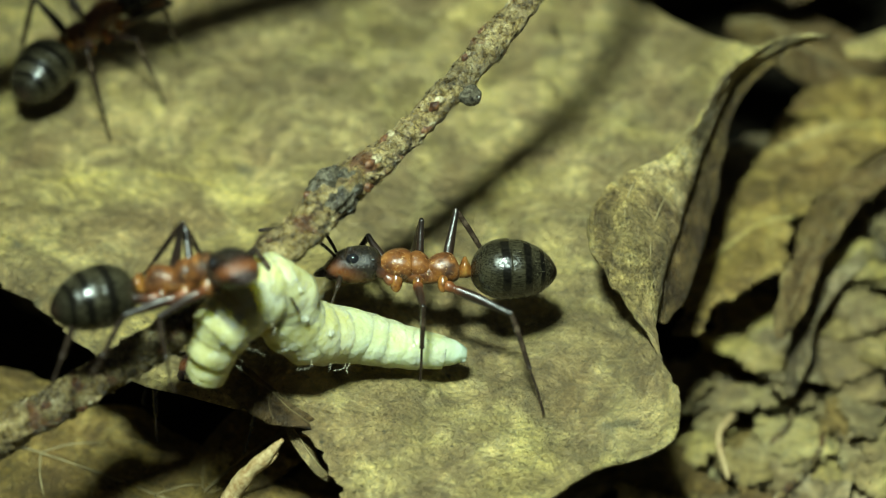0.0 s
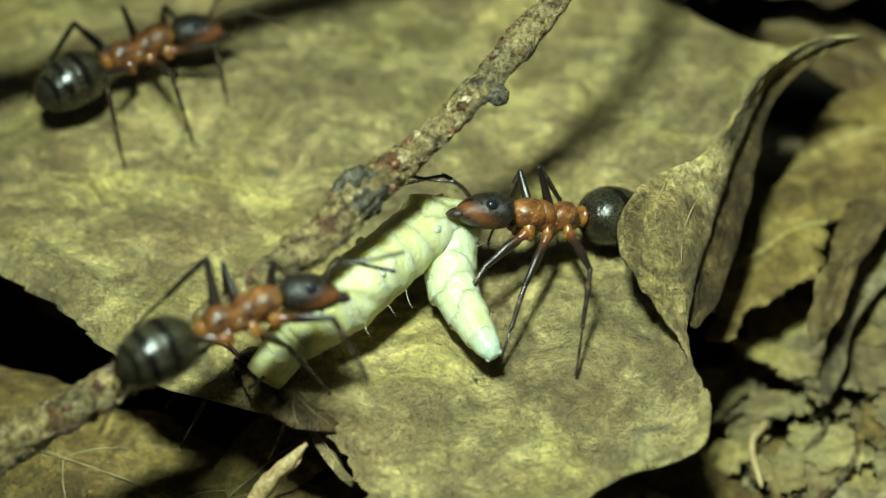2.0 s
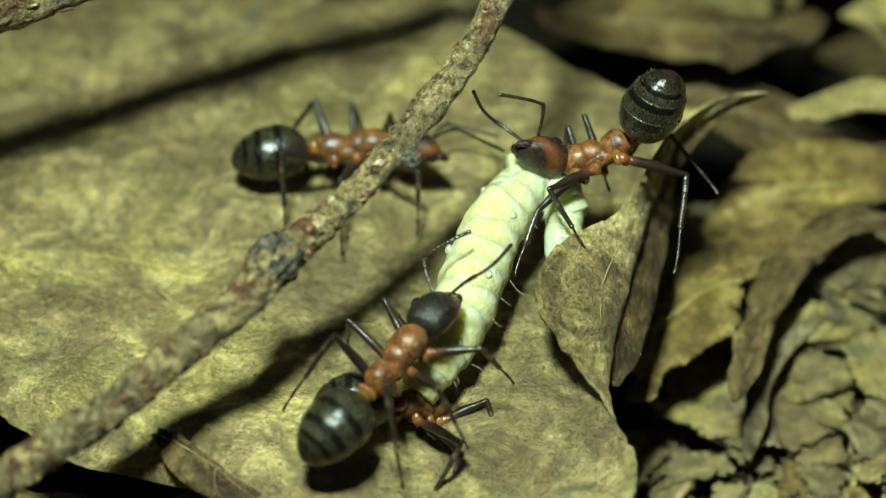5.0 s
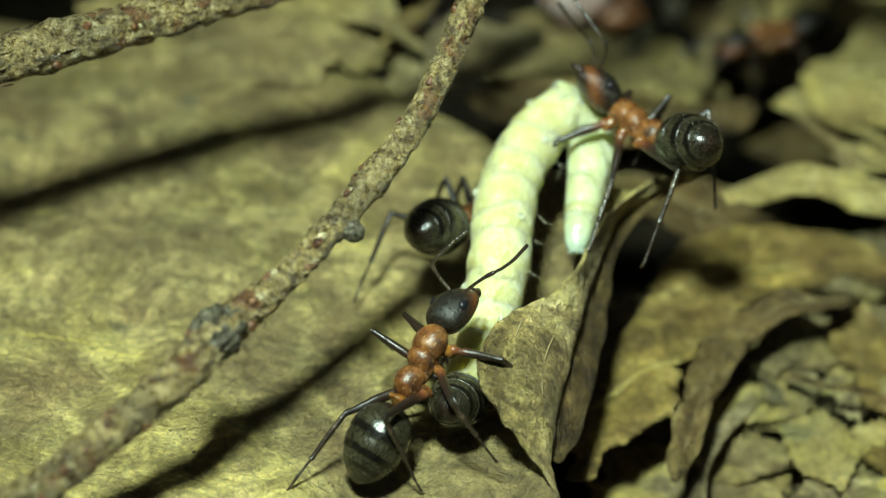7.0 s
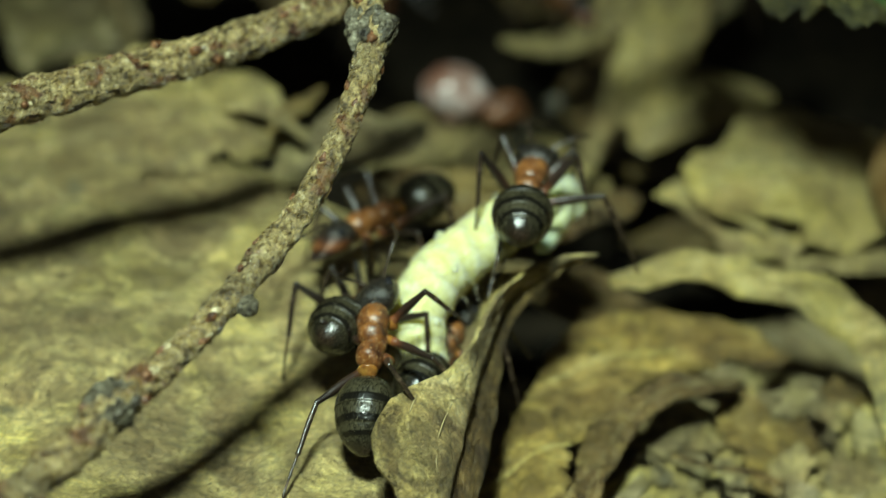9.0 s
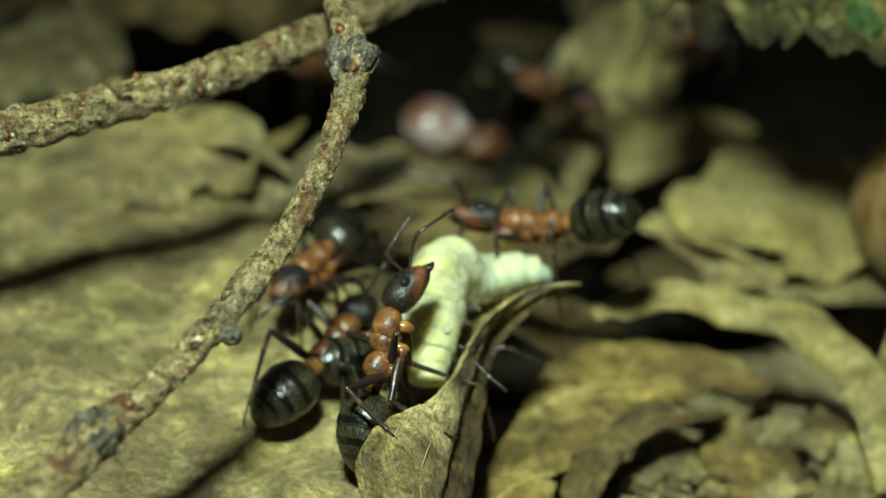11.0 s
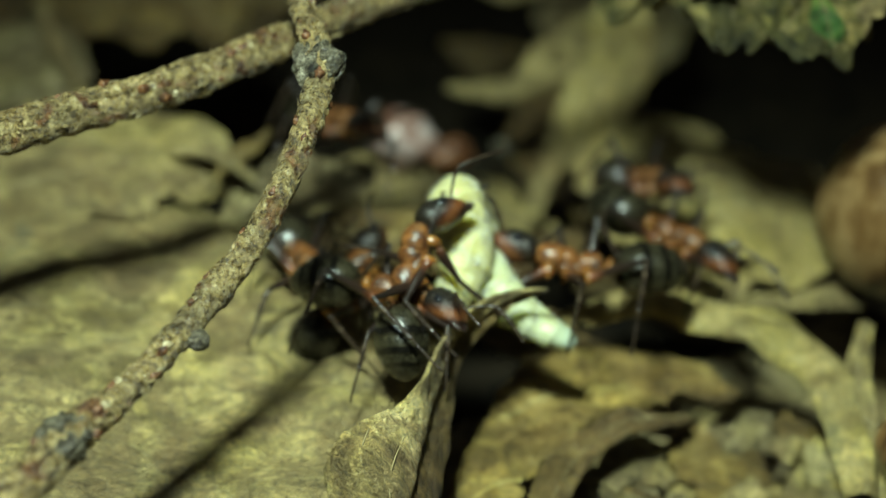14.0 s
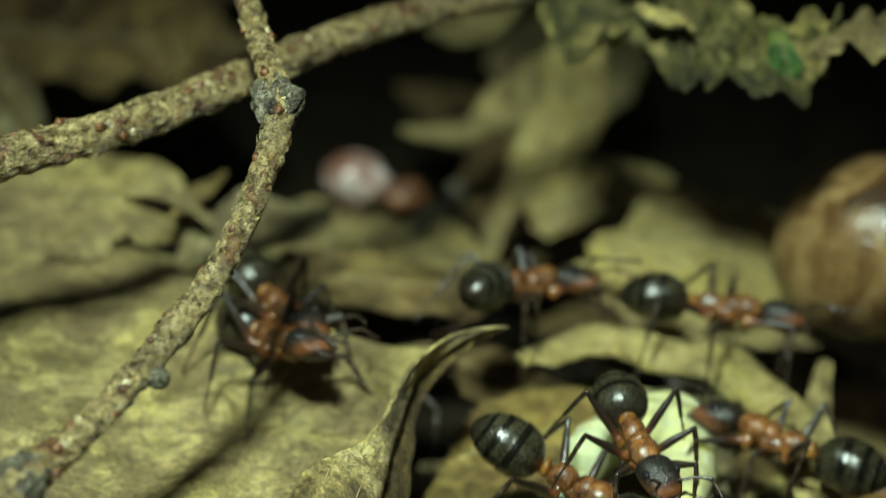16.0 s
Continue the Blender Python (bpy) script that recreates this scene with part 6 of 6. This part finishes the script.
    fifth.at(14, (12.97, 21.36, 1.50), (14.51, 19.80, 1.50), (10.69, 23.02, 1.40))
    fifth.at(14.5, (14.19, 19.94, 1.50), (16.30, 20.24, 1.50), (11.75, 21.16, 1.40))
    fifth.at(15, (14.94, 19.47, 1.50), (16.86, 18.70, 1.50), (13.04, 21.48, 1.40))
    fifth.at(15.5, (15.82, 19.37, 1.50), (17.51, 18.40, 1.50), (13.14, 21.08, 1.40))
    fifth.at(16, (16.14, 19.77, 1.50), (18.09, 19.33, 1.50), (13.60, 20.28, 1.40))
    fifth.go()
    sixth = Track(SIXTH)
    sixth.at(0, (-9.21, 1.27, -1.40), (-9.59, -0.52, -0.17), (-8.74, 3.59, -3.16))
    sixth.at(0.5, (-9.24, 1.33, -1.40), (-9.62, -0.46, -0.18), (-8.77, 3.65, -3.16))
    sixth.at(1, (-9.25, 1.42, -1.40), (-9.63, -0.32, -0.11), (-8.79, 3.69, -3.22))
    sixth.at(1.5, (-8.95, 1.60, -1.40), (-9.35, -0.08, -0.04), (-8.46, 3.87, -3.22))
    sixth.at(2, (-8.34, 1.49, -1.40), (-8.72, -0.25, -0.11), (-7.87, 3.77, -3.22))
    sixth.at(2.5, (-6.93, 1.39, -1.40), (-7.36, -0.34, -0.11), (-6.38, 3.65, -3.22))
    sixth.at(3, (-6.09, 1.19, -1.20), (-6.43, -0.48, 0.19), (-5.56, 3.39, -3.10))
    sixth.at(5.5, (-0.51, 2.21, 0.47), (-0.22, 3.38, -0.67), (-1.07, 1.37, 1.11))
    sixth.at(6, (-0.00, 2.69, 0.46), (0.30, 3.87, -0.67), (-0.58, 1.84, 1.09))
    sixth.at(6.5, (1.03, 4.45, 0.46), (1.23, 5.77, -0.34), (0.76, 3.08, 1.21))
    sixth.at(7, (1.40, 6.61, 0.34), (1.45, 8.09, -0.39), (1.19, 5.02, 1.28))
    sixth.at(7.5, (0.85, 8.26, 0.50), (1.29, 10.34, -0.05), (0.65, 5.38, 1.14))
    sixth.at(8, (1.47, 10.06, 0.50), (1.89, 12.17, 0.02), (1.31, 7.19, 1.15))
    sixth.at(8.5, (3.70, 13.16, 0.60), (4.11, 14.76, 0.60), (2.88, 10.39, 1.18))
    sixth.at(9, (3.48, 12.75, 0.60), (3.89, 14.35, 0.60), (2.76, 9.95, 1.20))
    sixth.at(9.5, (4.01, 13.55, 0.60), (4.43, 15.19, 0.60), (3.24, 10.78, 1.26))
    sixth.at(12, (2.22, 12.66, 1.54), (3.67, 11.58, 1.70), (-0.12, 13.00, 1.37))
    sixth.at(12.5, (2.58, 13.09, 1.95), (4.02, 12.00, 2.11), (0.23, 13.44, 1.78))
    sixth.at(13, (2.72, 13.12, 2.02), (4.15, 12.02, 2.18), (0.37, 13.49, 1.86))
    sixth.at(13.5, (2.68, 13.48, 2.56), (4.11, 12.37, 2.71), (0.33, 13.84, 2.40))
    sixth.at(14, (3.40, 14.00, 3.30), (4.83, 12.88, 3.45), (1.06, 14.38, 3.14))
    sixth.at(14.5, (3.71, 14.43, 3.76), (5.14, 13.32, 3.89), (1.37, 14.81, 3.61))
    sixth.at(15, (4.86, 17.57, -0.33), (5.98, 17.01, 0.65), (3.11, 18.21, -1.21))
    sixth.at(15.5, (5.04, 20.18, -2.46), (6.19, 19.61, -1.44), (3.23, 20.83, -3.36))
    sixth.at(16, (4.76, 20.84, -3.37), (5.93, 20.26, -2.35), (2.93, 21.50, -4.27))
    sixth.go()
    seventh = Track(SEVENTH)
    seventh.lean(15, 0, 0.62, 0.78)
    seventh.lean(15.5, 0, 0, 1)
    seventh.at(0, (24.69, 33.21, 1.00), (22.77, 32.45, 1.00), (26.65, 34.12, 0.90))
    seventh.at(5.5, (12.88, 31.24, -2.50), (11.36, 30.62, -2.50), (14.77, 33.29, -3.47))
    seventh.at(6, (9.50, 29.35, -2.50), (7.97, 27.93, -1.80), (11.33, 31.38, -3.61))
    seventh.at(6.5, (7.97, 27.53, -2.50), (6.48, 26.09, -1.77), (9.75, 29.64, -3.55))
    seventh.at(7, (10.56, 31.89, -2.50), (9.04, 30.46, -2.50), (12.45, 33.96, -3.42))
    seventh.at(7.5, (12.29, 34.96, -2.50), (10.71, 33.87, -2.50), (14.26, 36.99, -3.34))
    seventh.at(9.5, (14.02, 43.80, -1.00), (12.35, 42.48, -1.55), (16.08, 45.39, -1.10))
    seventh.at(12, (12.11, 32.32, 0.00), (13.07, 30.56, 0.91), (10.91, 34.79, -1.08))
    seventh.at(13, (12.58, 28.12, 0.50), (13.50, 26.27, 1.26), (11.21, 30.57, -0.39))
    seventh.at(14, (12.14, 25.77, 1.00), (13.01, 24.00, 1.97), (10.84, 28.07, -0.33))
    seventh.at(14.5, (12.39, 24.28, 1.00), (13.28, 22.36, 1.60), (11.30, 26.84, 0.01))
    seventh.at(15, (13.47, 21.48, 1.20), (14.07, 19.55, 2.07), (12.44, 24.11, 0.34))
    seventh.at(15.5, (12.10, 15.50, 2.40), (12.68, 13.65, 2.40), (11.43, 17.90, 2.30))
    seventh.at(16, (12.30, 9.45, 3.00), (12.84, 7.93, 3.00), (11.76, 12.43, 2.90))
    seventh.go()
    eighth = Track(EIGHTH)
    eighth.at(0, (-12.09, 56.84, -5.00), (-9.88, 56.78, -5.00), (-14.34, 57.06, -5.10))
    eighth.at(9.5, (-2.96, 43.46, -5.00), (-1.42, 42.99, -5.00), (-4.66, 45.59, -6.12))
    eighth.at(12, (-3.41, 38.42, -4.00), (-1.86, 36.99, -3.41), (-5.08, 40.56, -5.15))
    eighth.at(12.5, (-3.00, 32.59, -1.50), (-1.52, 31.09, -0.84), (-4.57, 34.71, -2.80))
    eighth.at(13, (-2.45, 27.38, 1.50), (-1.16, 25.80, 2.33), (-3.83, 29.55, 0.06))
    eighth.at(13.5, (-2.91, 28.70, 1.50), (-1.60, 27.13, 2.31), (-4.32, 30.87, 0.08))
    eighth.at(14, (0.42, 27.34, 1.50), (1.76, 25.76, 2.22), (-1.02, 29.65, 0.35))
    eighth.at(14.5, (2.29, 26.25, 1.50), (3.79, 25.68, 1.50), (0.80, 28.57, 0.45))
    eighth.at(15, (4.07, 23.73, 1.50), (5.71, 23.59, 1.50), (2.37, 25.81, 0.27))
    eighth.at(15.5, (6.31, 21.00, 1.50), (7.70, 21.76, 1.50), (4.82, 18.63, 2.44))
    eighth.at(16, (9.21, 20.42, 1.50), (10.80, 20.64, 1.50), (7.53, 18.23, 2.55))
    eighth.go()
    bend(0, (-8.24, -2.95, 3.22), (-7.74, -2.37, 4.53), (-6.86, -1.19, 4.54), (-6.11, -0.96, 2.88), (-4.78, -0.05, 1.80), (-3.13, 0.36, 1.20), (-1.52, 0.63, 1.00))
    bend(0.5, (-8.23, -3.02, 3.23), (-7.73, -2.43, 4.54), (-6.87, -1.12, 4.54), (-6.10, -1.02, 2.88), (-4.80, 0.01, 1.80), (-3.12, 0.32, 1.20), (-1.53, 0.71, 1.00))
    bend(1, (-8.32, -2.85, 3.23), (-7.55, -2.38, 4.34), (-6.80, -1.01, 4.14), (-6.14, -0.72, 2.88), (-5.12, 0.36, 2.20), (-3.40, 0.85, 1.30), (-1.45, 0.71, 1.00))
    bend(1.5, (-7.99, -2.06, 2.83), (-7.26, -1.42, 3.54), (-6.21, -0.10, 3.34), (-5.62, 1.89, 2.89), (-4.74, 2.65, 2.80), (-3.63, 1.56, 1.40), (-1.36, 0.74, 1.00))
    bend(2, (-7.65, -0.80, 0.98), (-7.11, -0.08, 1.58), (-5.93, 0.88, 2.30), (-4.82, 2.93, 2.40), (-3.59, 4.64, 2.19), (-3.10, 3.05, 1.40), (-1.44, 0.80, 1.00))
    bend(2.5, (-6.37, -0.65, 0.98), (-5.96, 0.30, 1.58), (-5.26, 1.91, 2.30), (-4.02, 3.55, 2.40), (-2.88, 5.01, 2.19), (-2.54, 3.35, 1.40), (-1.12, 1.01, 1.00))
    bend(3, (-5.73, 0.08, 0.98), (-5.16, 1.50, 1.58), (-4.21, 2.90, 2.30), (-3.12, 4.48, 2.40), (-2.04, 5.80, 2.29), (-1.78, 3.89, 1.50), (-1.21, 1.24, 1.00))
    bend(5.5, (-0.51, 2.77, 1.00), (-0.05, 4.44, 1.60), (0.31, 6.86, 2.50), (0.84, 8.88, 3.03), (1.78, 10.50, 3.35), (2.82, 9.97, 2.91), (2.80, 8.38, 2.20))
    bend(6, (-0.12, 2.85, 1.00), (0.22, 4.76, 1.60), (0.48, 6.66, 2.50), (1.09, 9.16, 3.17), (2.21, 11.27, 3.60), (3.32, 10.83, 3.10), (3.26, 8.81, 2.40))
    bend(6.5, (0.94, 5.12, 1.00), (0.95, 7.07, 1.60), (0.92, 9.44, 2.60), (1.32, 11.92, 3.31), (2.41, 13.73, 4.05), (3.54, 13.17, 3.41), (3.60, 9.66, 2.30))
    bend(7, (1.27, 6.78, 1.00), (1.69, 8.44, 1.60), (1.79, 10.48, 2.60), (1.85, 13.17, 3.50), (3.08, 15.69, 4.38), (4.22, 15.62, 3.80), (4.17, 11.39, 2.40))
    bend(7.5, (2.78, 10.62, 1.00), (2.69, 12.09, 1.80), (2.58, 13.79, 2.80), (3.06, 16.42, 3.70), (4.55, 18.68, 4.60), (5.46, 17.32, 3.80), (4.88, 13.16, 2.40))
    bend(8, (3.06, 10.86, 1.00), (3.03, 12.81, 1.80), (3.06, 14.22, 2.60), (4.01, 15.96, 3.30), (5.19, 17.18, 4.20), (5.88, 16.14, 3.40), (5.28, 14.86, 2.40))
    bend(8.5, (3.10, 11.23, 1.00), (2.93, 12.87, 1.80), (3.33, 14.48, 2.50), (4.30, 16.24, 3.20), (5.48, 17.95, 4.00), (6.10, 15.94, 3.40), (4.99, 15.07, 2.50))
    bend(9, (3.06, 10.98, 1.00), (2.51, 12.71, 1.80), (3.19, 14.22, 2.50), (4.31, 15.31, 3.00), (5.71, 16.80, 3.50), (6.83, 18.29, 3.30), (6.41, 16.16, 2.40))
    bend(9.5, (2.86, 11.35, 1.00), (2.69, 13.01, 1.80), (3.30, 14.34, 2.50), (4.35, 15.09, 3.00), (5.59, 16.03, 3.40), (6.57, 16.10, 3.00), (5.33, 15.12, 2.40))
    bend(12, (4.07, 11.87, 2.40), (4.05, 12.95, 3.20), (3.99, 14.69, 4.00), (4.87, 16.13, 2.40), (6.02, 15.97, 2.40), (7.15, 16.48, 2.40), (8.29, 17.66, 2.40))
    bend(12.5, (4.31, 13.03, 2.40), (4.29, 14.14, 3.20), (4.43, 15.96, 4.00), (5.27, 16.73, 2.40), (6.25, 16.21, 2.40), (7.37, 17.05, 2.40), (8.51, 18.41, 2.40))
    bend(13, (4.08, 13.17, 2.40), (4.05, 14.45, 3.20), (4.20, 16.11, 4.00), (5.32, 17.10, 2.40), (6.49, 16.60, 2.40), (7.62, 17.44, 2.40), (8.68, 18.80, 2.40))
    bend(13.5, (4.22, 14.24, 2.40), (4.40, 15.24, 3.20), (4.65, 16.96, 4.00), (5.61, 17.24, 2.40), (6.81, 16.19, 2.20), (7.97, 16.31, 2.00), (9.03, 16.96, 2.00))
    bend(14, (5.08, 14.98, 2.60), (5.44, 16.37, 3.40), (5.04, 17.87, 4.20), (5.73, 18.29, 2.60), (6.39, 16.57, 2.20), (7.61, 15.61, 1.60), (9.17, 14.92, 1.20))
    bend(14.5, (5.47, 15.67, 3.20), (5.76, 16.55, 4.00), (6.33, 18.50, 4.60), (7.42, 19.00, 3.00), (7.54, 17.04, 2.00), (7.58, 14.87, 1.20), (7.87, 12.99, 0.40))
    bend(15, (8.05, 16.71, 3.40), (9.16, 17.65, 3.80), (10.50, 19.12, 4.00), (11.94, 17.87, 3.00), (11.44, 16.54, 2.00), (10.35, 14.88, 1.20), (9.47, 12.88, 0.50))
    bend(15.25, (9.92, 16.27, 2.64), (10.92, 16.97, 3.00), (12.00, 17.62, 2.92), (12.66, 17.29, 2.44), (11.91, 16.25, 1.57), (10.69, 15.00, 1.08), (9.52, 13.10, 0.34))
    bend(15.5, (13.00, 19.04, 1.80), (13.45, 17.28, 1.40), (12.93, 15.14, 1.00), (12.49, 13.14, 0.80), (11.57, 12.67, 0.60), (10.48, 12.78, 0.40), (9.84, 12.05, 0.20))
    bend(16, (14.50, 12.09, -1.00), (14.61, 14.29, -0.80), (14.00, 15.70, -0.60), (12.80, 14.90, -0.60), (11.64, 14.10, -0.70), (10.85, 12.59, -0.80), (10.07, 10.71, -0.80))
    move_larva()


motions()
